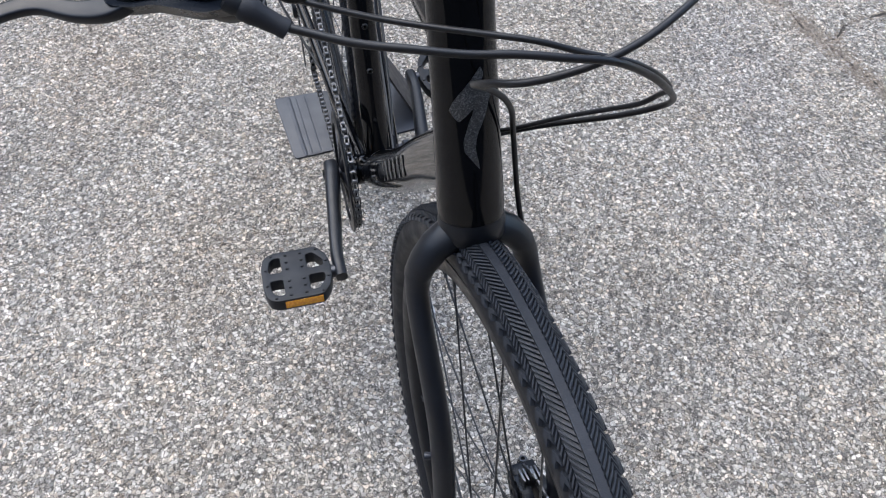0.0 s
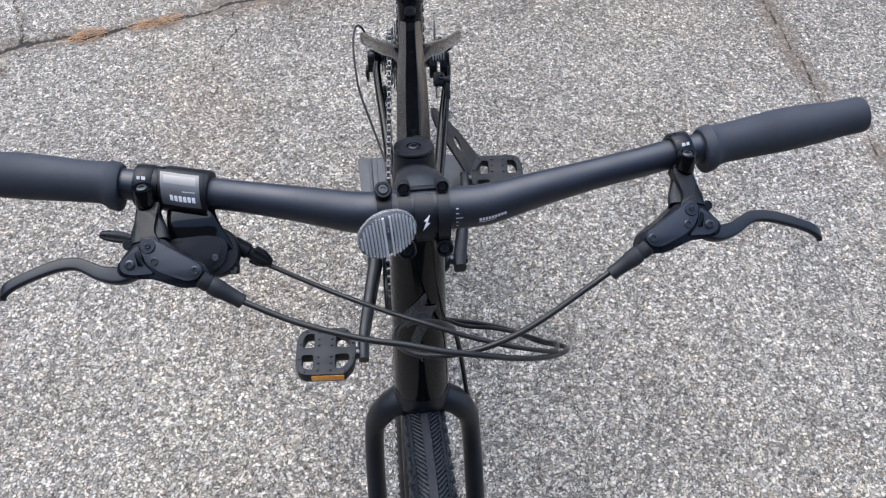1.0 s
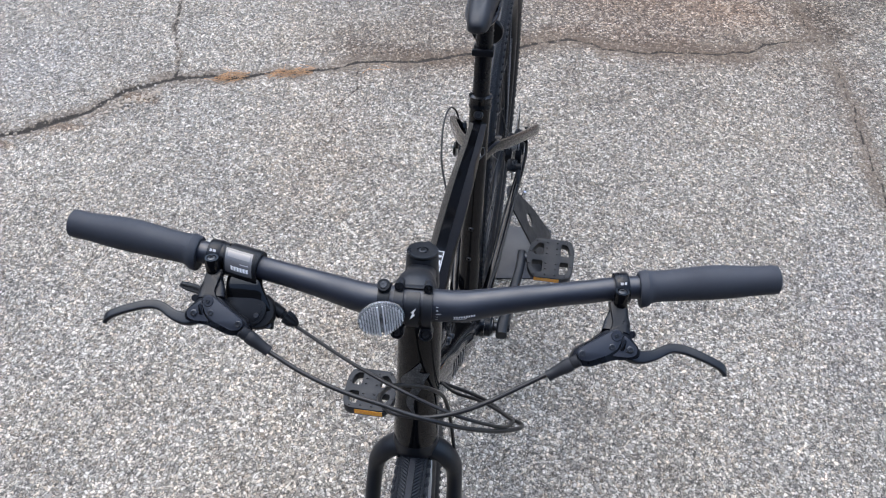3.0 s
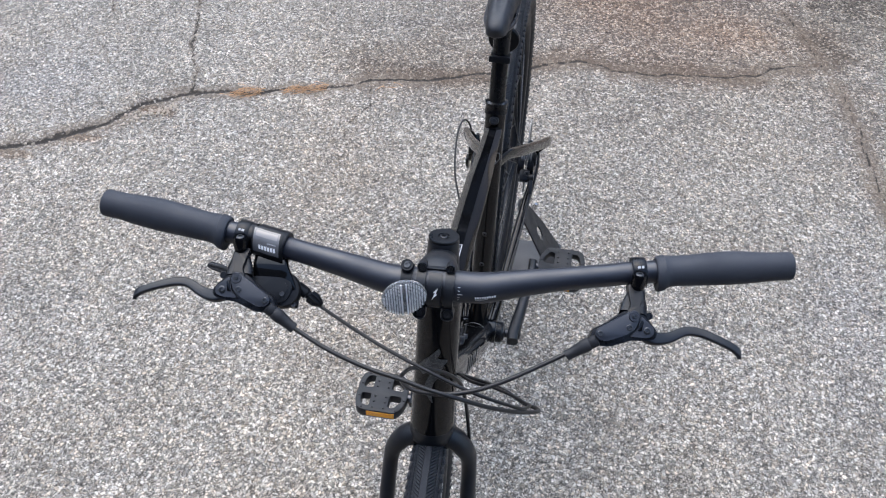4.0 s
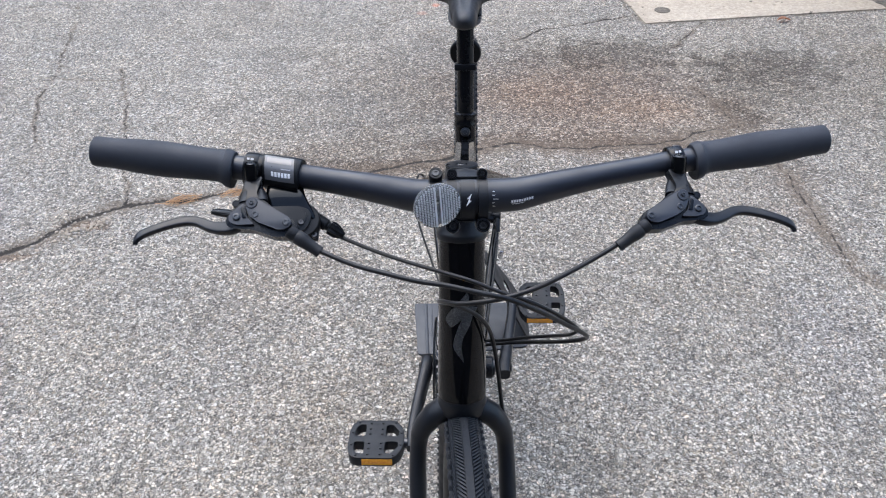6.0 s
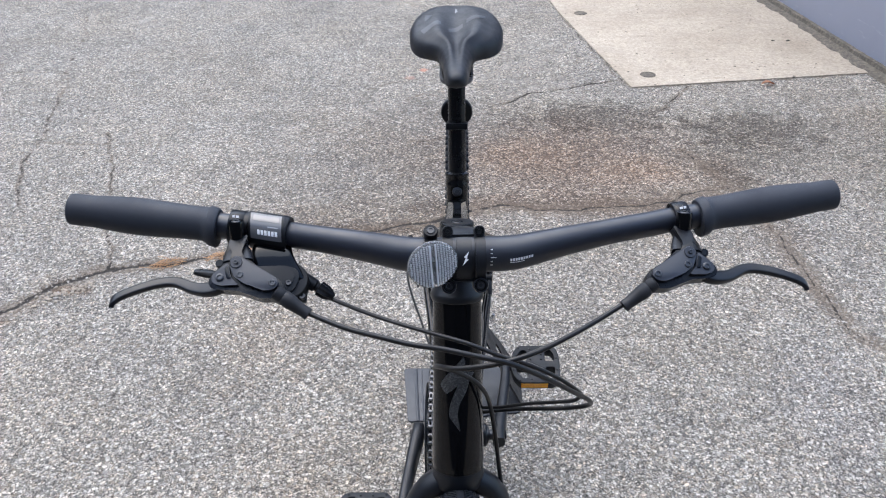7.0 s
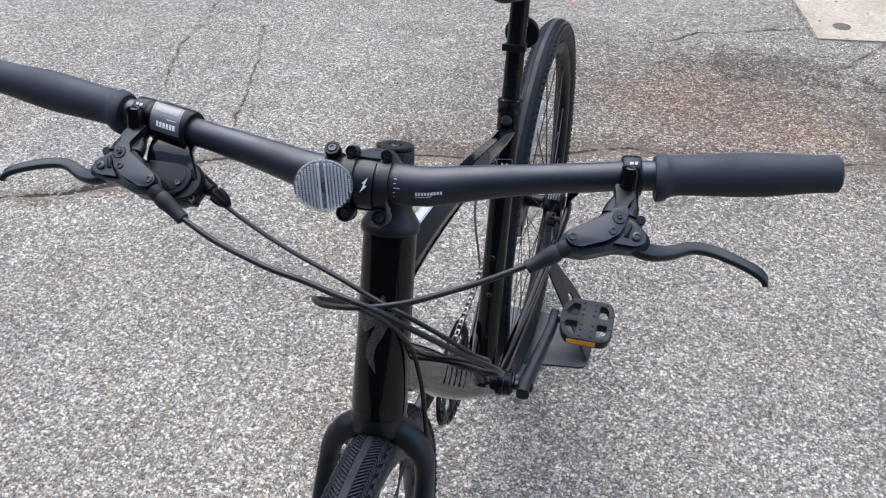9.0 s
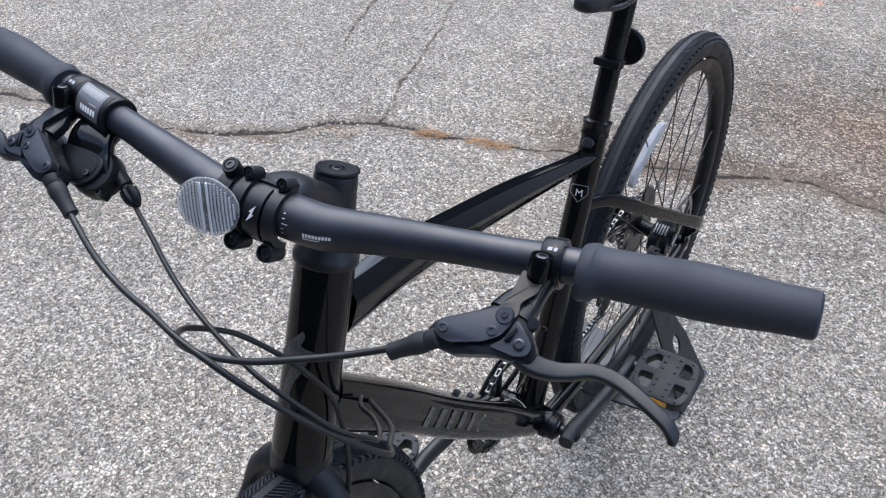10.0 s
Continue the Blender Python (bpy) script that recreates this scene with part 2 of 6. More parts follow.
    # soil washed into hollows beside the long crack
    stones = stain_and_tone(stones, blot(-1.075, 1.235, 0.075, 0.034, 0.5, 0.6, 22.0), 1.0, (0.62, 0.47, 0.36))
    stones = stain_and_tone(stones, blot(-1.24, 1.085, 0.10, 0.030, 0.6, 0.8, 22.0), 0.9, (0.60, 0.48, 0.39))
    stones = stain_and_tone(stones, blot(-1.42, 0.985, 0.12, 0.028, 0.6, 0.8, 22.0), 0.9, (0.62, 0.51, 0.42))
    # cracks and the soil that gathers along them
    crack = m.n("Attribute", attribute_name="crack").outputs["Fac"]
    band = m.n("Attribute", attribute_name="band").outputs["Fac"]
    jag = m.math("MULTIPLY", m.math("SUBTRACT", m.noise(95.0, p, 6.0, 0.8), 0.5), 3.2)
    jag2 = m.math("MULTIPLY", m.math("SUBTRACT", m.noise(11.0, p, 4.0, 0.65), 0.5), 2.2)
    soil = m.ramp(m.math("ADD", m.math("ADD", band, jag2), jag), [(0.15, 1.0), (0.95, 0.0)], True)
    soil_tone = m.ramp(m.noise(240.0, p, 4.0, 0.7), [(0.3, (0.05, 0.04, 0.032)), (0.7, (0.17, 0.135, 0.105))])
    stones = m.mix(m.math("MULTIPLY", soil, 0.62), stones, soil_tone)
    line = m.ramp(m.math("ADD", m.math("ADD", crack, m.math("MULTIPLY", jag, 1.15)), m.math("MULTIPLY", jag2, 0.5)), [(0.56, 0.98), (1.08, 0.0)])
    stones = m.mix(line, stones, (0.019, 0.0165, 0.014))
    # a spot of orange marking paint
    for cx, cy, rx, ry in ((-0.150, 2.955, 0.026, 0.030), (-0.205, 2.86, 0.030, 0.034)):
        paint = m.math("MULTIPLY", blot(cx, cy, rx, ry, 0.7, 0.7, 40.0), 0.42 if cx > -0.2 else 0.16)
        stones = m.mix(paint, stones, (0.72, 0.25, 0.16))
    stones = m.mix(1.0, stones, (1.145, 1.065, 0.955), "MULTIPLY")
    m.set(Base_Color=stones, Roughness=0.82, Specular_IOR_Level=0.35)
    h = m.math("ADD", m.math("MULTIPLY", is_big, m.math("ADD", m.math("MULTIPLY", ra.outputs[0], 0.5), 0.6)), m.math("MULTIPLY", small_gap, 0.5))
    m.bump(h, 0.75, 0.0022)
    return m.mat


def concrete_material():
    m = Nodes("pale_concrete")
    p = m.pos()
    base = m.ramp(m.noise(2.6, p, 6.0, 0.62), [(0.3, (0.35, 0.290, 0.220)), (0.7, (0.47, 0.405, 0.322))])
    grain = m.ramp(m.noise(75.0, p, 6.0, 0.8), [(0.3, 0.58), (0.7, 1.30)])
    base = m.mix(1.0, base, grain, "MULTIPLY")
    pits = m.ramp(m.vor(26.0, p), [(0.08, 1.0), (0.20, 0.0)])
    pits = m.math("MULTIPLY", pits, m.ramp(m.noise(7.0, p, 3.0), [(0.42, 0.0), (0.56, 1.0)]))
    base = m.mix(m.math("MULTIPLY", pits, 0.75), base, (0.16, 0.13, 0.10))
    streak = m.ramp(m.noise(5.0, m.n("Mapping", {"Vector": p, "Scale": (1.0, 4.0, 1.0)}).outputs[0], 5.0, 0.7), [(0.5, 0.0), (0.72, 0.35)])
    base = m.mix(streak, base, (0.24, 0.205, 0.165))
    m.set(Base_Color=base, Roughness=0.86)
    m.bump(m.noise(300.0, p, 4.0, 0.7), 0.3, 0.001)
    return m.mat


def wall_material():
    m = Nodes("blue_grey_painted_wall")
    p = m.pos()
    base = m.ramp(m.noise(1.2, p, 5.0, 0.6), [(0.3, (0.315, 0.330, 0.390)), (0.7, (0.370, 0.385, 0.445))])
    scuff = m.ramp(m.noise(8.0, m.n("Mapping", {"Vector": p, "Scale": (1.0, 1.2, 12.0)}).outputs[0], 4.0, 0.6), [(0.64, 0.0), (0.69, 0.7)])
    base = m.mix(scuff, base, (0.44, 0.45, 0.49))
    m.set(Base_Color=base, Roughness=0.6)
    m.bump(m.noise(180.0, p, 3.0), 0.12, 0.001)
    return m.mat


def soil_material():
    m = Nodes("gutter_dirt")
    p = m.pos()
    base = m.ramp(m.noise(60.0, p, 6.0, 0.7), [(0.25, (0.035, 0.03, 0.024)), (0.5, (0.11, 0.095, 0.075)), (0.75, (0.22, 0.185, 0.145))])
    m.set(Base_Color=base, Roughness=0.95)
    m.bump(m.noise(140.0, p, 5.0, 0.7), 0.7, 0.004)
    return m.mat


ASPHALT, CONCRETE, WALL, SOIL = asphalt_material(), concrete_material(), wall_material(), soil_material()
LEAF = surface("dry_brown_leaf", (0.50, 0.26, 0.15), 0.7, vary=0.5)
STRAW = surface("pine_needle_straw", (0.46, 0.26, 0.125), 0.75, vary=0.5)
PAPER = surface("white_paper", (0.75, 0.74, 0.72), 0.8)
RUBBLE = surface("pale_rubble", (0.36, 0.305, 0.24), 0.9, vary=0.4, grain=0.5, grain_scale=400)

# ---- mesh helpers ----


def V(*a):
    return Vector(a)


def part(name, bm, material, parent=None, label="", m=None, angle=38.0):
    """Links a bmesh as one mesh object under a thing or a part."""
    if m is not None:
        bm.transform(m)
    bmesh.ops.recalc_face_normals(bm, faces=bm.faces)
    me = bpy.data.meshes.new(name)
    bm.to_mesh(me)
    bm.free()
    me.materials.append(material)
    me.polygons.foreach_set("use_smooth", [True] * len(me.polygons))
    me.set_sharp_from_angle(angle=radians(angle))
    ob = new(name, me)
    if parent is not None:
        ob.parent = parent
    if label:
        tagged(ob, label)
    return ob


def again(ob, m, parent):
    """Another object on the same mesh."""
    o = new(ob.name.split(".")[0], ob.data)
    o.parent, o.matrix_basis = parent, m
    if "label" in ob:
        tagged(o, ob["label"])
    return o


def curve_points(pts, n):
    """n points on a smooth line through pts, evenly spread."""
    p = [np.array(q, float) for q in pts]
    p = [2 * p[0] - p[1]] + p + [2 * p[-1] - p[-2]]
    out = []
    for i in range(1, len(p) - 2):
        for t in np.linspace(0, 1, 24, endpoint=False):
            a, b, c, d = p[i - 1 : i + 3]
            out.append(0.5 * (2 * b + (c - a) * t + (2 * a - 5 * b + 4 * c - d) * t**2 + (3 * b - a - 3 * c + d) * t**3))
    out.append(p[-2])
    out = np.array(out)
    s = np.r_[0, np.cumsum(np.linalg.norm(np.diff(out, axis=0), axis=1))]
    even = np.linspace(0, s[-1], n)
    return np.stack([np.interp(even, s, out[:, k]) for k in range(out.shape[1])], 1)


def sweep(bm, pts, rad, seg=12, side=None, cap=True, power=2.0):
    """A tube along pts. rad: one radius, or one per point, or pairs (along side, across). power over 2 squares the section."""
    pts = [Vector(p) for p in pts]
    n = len(pts)
    rads = [rad] * n if isinstance(rad, (int, float)) or (isinstance(rad, tuple) and len(rad) == 2) else list(rad)
    rings, prev = [], None
    for i, p in enumerate(pts):
        tan = (pts[min(i + 1, n - 1)] - pts[max(i - 1, 0)]).normalized()
        if side is not None:
            u = Vector(side) - tan * tan.dot(Vector(side))
        elif prev is None:
            u = tan.orthogonal()
        else:
            u = prev - tan * tan.dot(prev)
        u.normalize()
        prev = u
        w = tan.cross(u)
        ra, rb = rads[i] if isinstance(rads[i], (tuple, list)) else (rads[i], rads[i])
        ring = []
        for k in range(seg):
            a = 2 * math.pi * k / seg
            c, s = math.cos(a), math.sin(a)
            c, s = math.copysign(abs(c) ** (2 / power), c), math.copysign(abs(s) ** (2 / power), s)
            ring.append(bm.verts.new(p + u * (ra * c) + w * (rb * s)))
        rings.append(ring)
    for a, b in zip(rings, rings[1:]):
        for k in range(seg):
            bm.faces.new((a[k], a[(k + 1) % seg], b[(k + 1) % seg], b[k]))
    if cap:
        bm.faces.new(rings[0])
        bm.faces.new(rings[-1])
    return bm


def lathe(bm, profile, m=None, seg=24, close=False):
    """Turns (radius, height) round the z axis."""
    m = m or Matrix()
    rings = []
    for r, h in profile:
        rings.append([bm.verts.new(m @ V(max(r, 1e-5) * math.cos(2 * math.pi * k / seg), max(r, 1e-5) * math.sin(2 * math.pi * k / seg), h)) for k in range(seg)])
    pairs = list(zip(rings, rings[1:])) + ([(rings[-1], rings[0])] if close else [])
    for a, b in pairs:
        for k in range(seg):
            bm.faces.new((a[k], a[(k + 1) % seg], b[(k + 1) % seg], b[k]))
    if not close:
        bm.faces.new(rings[0])
        bm.faces.new(rings[-1])
    return bm


def prism(bm, outline, lo, hi, m=None, bevel=0.0, steps=2):
    """A plate with the given outline between the heights lo and hi, with rounded edges."""
    b = bmesh.new()
    low = [b.verts.new((x, y, lo)) for x, y in outline]
    top = [b.verts.new((x, y, hi)) for x, y in outline]
    n = len(outline)
    b.faces.new(top)
    b.faces.new(low[::-1])
    for k in range(n):
        b.faces.new((low[k], low[(k + 1) % n], top[(k + 1) % n], top[k]))
    if bevel:
        bmesh.ops.bevel(b, geom=list(b.edges), offset=bevel, segments=steps, affect="EDGES", profile=0.6, clamp_overlap=True)
    add(bm, b, m)
    return bm


def add(bm, b, m=None):
    """Adds a bmesh to another."""
    if m is not None:
        b.transform(m)
    me = bpy.data.meshes.new("tmp")
    b.to_mesh(me)
    b.free()
    bm.from_mesh(me)
    bpy.data.meshes.remove(me)


def box(bm, size, m=None, bevel=0.0, steps=2):
    x, y, z = (s / 2 for s in size)
    return prism(bm, [(-x, -y), (x, -y), (x, y), (-x, y)], -z, z, m, bevel, steps)


def basis(o, x, z):
    """A frame at o with the given x and (about) z directions."""
    x = Vector(x).normalized()
    z = Vector(z)
    z = (z - x * x.dot(z)).normalized()
    y = z.cross(x)
    return Matrix(((x[0], y[0], z[0], o[0]), (x[1], y[1], z[1], o[1]), (x[2], y[2], z[2], o[2]), (0, 0, 0, 1)))


def along(o, z):
    """A frame at o whose z axis points along z."""
    z = Vector(z).normalized()
    return basis(o, z.orthogonal(), z)


def rounded(outline, r, n=4):
    """Rounds the corners of a closed outline."""
    out = []
    k = len(outline)
    for i in range(k):
        p, a, b = (np.array(outline[j % k], float) for j in (i, i - 1, i + 1))
        da, db = np.linalg.norm(a - p), np.linalg.norm(b - p)
        s, e = p + (a - p) * min(r / da, 0.45), p + (b - p) * min(r / db, 0.45)
        for t in np.linspace(0, 1, n):
            out.append(tuple((1 - t) ** 2 * s + 2 * t * (1 - t) * p + t**2 * e))
    return out


def bolt(name, parent, o, z, r=0.0045, h=0.003, material=None, m=None):
    """A socket-head screw."""
    bm = bmesh.new()
    lathe(bm, [(r * 0.9, -h), (r, 0), (r, h * 0.7), (r * 0.85, h), (r * 0.52, h), (r * 0.45, h * 0.35), (0, h * 0.35)], along(o, z), 14)
    return part(name, bm, material or DARK_STEEL, parent, m=m)

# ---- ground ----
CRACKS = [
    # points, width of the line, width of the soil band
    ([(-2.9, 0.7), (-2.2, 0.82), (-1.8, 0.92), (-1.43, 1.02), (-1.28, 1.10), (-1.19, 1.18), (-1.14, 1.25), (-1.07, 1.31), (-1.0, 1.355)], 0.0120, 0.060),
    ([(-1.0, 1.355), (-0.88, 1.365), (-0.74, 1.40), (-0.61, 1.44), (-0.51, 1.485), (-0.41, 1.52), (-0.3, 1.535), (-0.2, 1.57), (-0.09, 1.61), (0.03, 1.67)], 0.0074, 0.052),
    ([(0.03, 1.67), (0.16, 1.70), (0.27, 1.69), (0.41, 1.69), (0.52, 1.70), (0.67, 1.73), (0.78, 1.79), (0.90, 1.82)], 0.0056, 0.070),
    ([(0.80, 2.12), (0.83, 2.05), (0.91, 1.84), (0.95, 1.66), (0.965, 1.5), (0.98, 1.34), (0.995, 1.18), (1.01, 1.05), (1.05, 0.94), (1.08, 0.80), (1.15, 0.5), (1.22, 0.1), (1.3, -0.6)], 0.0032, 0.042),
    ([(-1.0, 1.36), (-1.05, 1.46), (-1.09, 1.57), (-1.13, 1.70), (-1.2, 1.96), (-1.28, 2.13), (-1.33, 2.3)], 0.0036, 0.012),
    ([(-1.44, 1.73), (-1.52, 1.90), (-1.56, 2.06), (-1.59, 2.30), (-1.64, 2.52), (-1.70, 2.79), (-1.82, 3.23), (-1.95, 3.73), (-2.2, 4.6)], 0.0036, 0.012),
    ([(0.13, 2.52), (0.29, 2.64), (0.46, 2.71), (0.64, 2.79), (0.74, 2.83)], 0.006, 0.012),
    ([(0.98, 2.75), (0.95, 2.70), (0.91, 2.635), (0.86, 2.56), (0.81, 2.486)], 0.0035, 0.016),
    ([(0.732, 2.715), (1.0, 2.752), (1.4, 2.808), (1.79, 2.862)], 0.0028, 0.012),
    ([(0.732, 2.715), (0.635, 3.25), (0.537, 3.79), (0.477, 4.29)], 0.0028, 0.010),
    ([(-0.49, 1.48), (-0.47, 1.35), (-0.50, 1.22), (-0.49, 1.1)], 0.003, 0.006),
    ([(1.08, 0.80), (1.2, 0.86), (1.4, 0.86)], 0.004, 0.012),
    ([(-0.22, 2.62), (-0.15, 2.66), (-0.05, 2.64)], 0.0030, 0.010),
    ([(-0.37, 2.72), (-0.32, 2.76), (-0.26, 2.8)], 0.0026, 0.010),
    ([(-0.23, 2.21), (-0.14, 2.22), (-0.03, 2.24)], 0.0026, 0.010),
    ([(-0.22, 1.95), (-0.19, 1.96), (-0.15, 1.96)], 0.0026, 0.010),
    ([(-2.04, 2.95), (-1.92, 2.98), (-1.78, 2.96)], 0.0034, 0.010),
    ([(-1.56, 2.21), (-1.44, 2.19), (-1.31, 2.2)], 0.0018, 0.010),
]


def spaced(parts):
    """Grid lines: stretches (start, end, step)."""
    out = []
    for a, b, s in parts:
        out += list(np.arange(a, b - s * 0.3, s))
    return np.array(out + [parts[-1][1]])


def outward(a, b, n):
    return [math.copysign(abs(a) * (abs(b) / abs(a)) ** (k / n), b) for k in range(1, n + 1)]


def build_ground():
    xs = np.r_[outward(-3.0, -700.0, 14)[::-1], spaced([(-3.0, -1.7, 0.025), (-1.7, 1.3, 0.008), (1.3, 2.6, 0.03)]), outward(2.6, 700.0, 14)]
    ys = np.r_[outward(-0.7, -700.0, 14)[::-1], spaced([(-0.7, 0.8, 0.025), (0.8, 2.6, 0.008), (2.6, 4.6, 0.016)]), outward(4.6, 700.0, 14)]
    gx, gy = np.meshgrid(xs, ys)
    p = np.stack([gx.ravel(), gy.ravel()], 1)
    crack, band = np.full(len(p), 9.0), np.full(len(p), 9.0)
    depth = np.zeros(len(p))
    near = (np.abs(p[:, 0]) < 4) & (p[:, 1] > -1.5) & (p[:, 1] < 6)
    q = p[near]
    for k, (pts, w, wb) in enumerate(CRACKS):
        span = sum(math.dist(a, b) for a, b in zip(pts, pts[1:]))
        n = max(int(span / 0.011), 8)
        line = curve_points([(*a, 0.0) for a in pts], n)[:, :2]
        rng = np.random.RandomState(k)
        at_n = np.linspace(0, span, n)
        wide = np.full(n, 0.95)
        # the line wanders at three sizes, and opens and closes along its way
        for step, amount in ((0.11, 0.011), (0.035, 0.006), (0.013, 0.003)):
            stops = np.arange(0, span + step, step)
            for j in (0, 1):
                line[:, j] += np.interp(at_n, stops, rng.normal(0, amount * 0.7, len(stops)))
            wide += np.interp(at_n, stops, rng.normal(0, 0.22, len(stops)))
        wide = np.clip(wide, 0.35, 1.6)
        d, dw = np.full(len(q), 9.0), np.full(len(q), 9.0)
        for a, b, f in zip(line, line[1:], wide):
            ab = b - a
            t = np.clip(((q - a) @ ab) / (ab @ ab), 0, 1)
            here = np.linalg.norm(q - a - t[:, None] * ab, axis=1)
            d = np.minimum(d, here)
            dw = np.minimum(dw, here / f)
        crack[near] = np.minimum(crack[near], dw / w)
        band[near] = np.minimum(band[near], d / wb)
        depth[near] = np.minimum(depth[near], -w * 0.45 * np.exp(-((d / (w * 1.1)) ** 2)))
    z = depth
    z = z - 0.004 * np.exp(-(((p[:, 0] - 0.45) / 0.5) ** 2) - ((p[:, 1] - 2.0) / 0.4) ** 2)
    nx, ny = len(xs), len(ys)
    i = (np.arange(ny - 1)[:, None] * nx + np.arange(nx - 1)[None]).ravel()
    faces = np.stack([i, i + 1, i + 1 + nx, i + nx], 1)
    me = bpy.data.meshes.new("ground")
    me.vertices.add(len(p))
    me.vertices.foreach_set("co", np.c_[p, z].astype(np.float32).ravel())
    me.loops.add(faces.size)
    me.loops.foreach_set("vertex_index", faces.ravel().astype(np.int32))
    me.polygons.add(len(faces))
    me.polygons.foreach_set("loop_start", np.arange(0, faces.size, 4, dtype=np.int32))
    me.update(calc_edges=True)
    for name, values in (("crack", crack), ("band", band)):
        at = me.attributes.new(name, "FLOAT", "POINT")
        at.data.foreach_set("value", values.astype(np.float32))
    me.polygons.foreach_set("use_smooth", [True] * len(me.polygons))
    me.materials.append(ASPHALT)
    return tagged(new("ground", me), "worn grey exposed-aggregate asphalt with soil-filled cracks and brown stains", "ground", kind="structure")


ground = build_ground()

# concrete pad beside the wall
SLAB = [(0.735, 2.718), (1.785, 2.865), (1.60, 4.75), (1.30, 6.6), (0.12, 6.6), (0.30, 5.4), (0.48, 4.29), (0.54, 3.79)]
bm = bmesh.new()
prism(bm, SLAB, -0.12, 0.005, bevel=0.003)
slab = tagged(part("concrete_pad", bm, CONCRETE), "pale weathered concrete pad set in asphalt beside a wall", "pavement", kind="structure")
for x, y in ((0.65, 3.77), (0.83, 2.86)):
    bm = bmesh.new()
    lathe(bm, [(0.034, 0.0), (0.034, 0.0065), (0.031, 0.0075), (0.027, 0.0062), (0.012, 0.0072), (0, 0.0066)], pose(x, y, 0), 20)
    part("round_cap", bm, SOIL, slab, "dirt-filled round cap flush with the concrete")

# wall with its footing and dirt strip
WALL_A, WALL_B = V(2.045, 1.5, 0), V(1.00, 9.0, 0)
wd = (WALL_B - WALL_A).normalized()
wm = basis(WALL_A, wd, (0, 0, 1))
length = (WALL_B - WALL_A).length
bm = bmesh.new()
box(bm, (length, 0.2, 3.2), wm @ pose(length / 2, -0.1, 1.6), 0.004)
wall = tagged(part("wall", bm, WALL), "blue-grey painted building wall with pale scuffs", "wall", kind="structure")
n = 260
rows = []
rng = random.Random(4)
for k in range(n + 1):
    s = length * k / n
    wob = 0.010 * math.sin(s * 5.1) + rng.uniform(-0.009, 0.011)
    rows.append([(s, -0.01, 0.005), (s, -0.01, 0.030), (s, 0.020 + rng.uniform(-0.002, 0.002), 0.028 + rng.uniform(-0.003, 0.002)), (s, 0.024 + rng.uniform(-0.002, 0.003), 0.012), (s, 0.052 + wob * 0.6, 0.009 + rng.uniform(0, 0.006)), (s, 0.080 + wob, 0.001)])
bm = bmesh.new()
rows = [[bm.verts.new(wm @ V(*q)) for q in row] for row in rows]
for a, b in zip(rows, rows[1:]):
    for j in range(5):
        bm.faces.new((a[j], a[j + 1], b[j + 1], b[j]))
tagged(part("wall_base", bm, SOIL, angle=40), "crumbling dirt-covered footing ledge along the wall", "footing", kind="structure")

# an unseen dark wall added behind the viewpoint, for the paint to reflect
SLATE = surface("dark_slate_render", (0.040, 0.044, 0.055), 0.85, grain=0.4, grain_scale=120, vary=0.4)
bm = bmesh.new()
box(bm, (18.0, 0.3, 4.6), pose(0.5, -2.9, 2.3), 0.01)
tagged(part("added_wall_south", bm, SLATE), "unseen dark slate-grey wall added for reflections", "wall", kind="structure")
# two more unseen walls, added to close the place and darken low reflections
for wall_name, size, where in (("added_wall_north", (26.0, 0.3, 7.0), pose(-2.0, 15.0, 3.5)), ("added_wall_west", (0.3, 22.0, 6.0), pose(-11.0, 5.0, 3.0))):
    bm = bmesh.new()
    box(bm, size, where, 0.01)
    tagged(part(wall_name, bm, SLATE), "unseen dark slate-grey wall added to close the place", "wall", kind="structure")

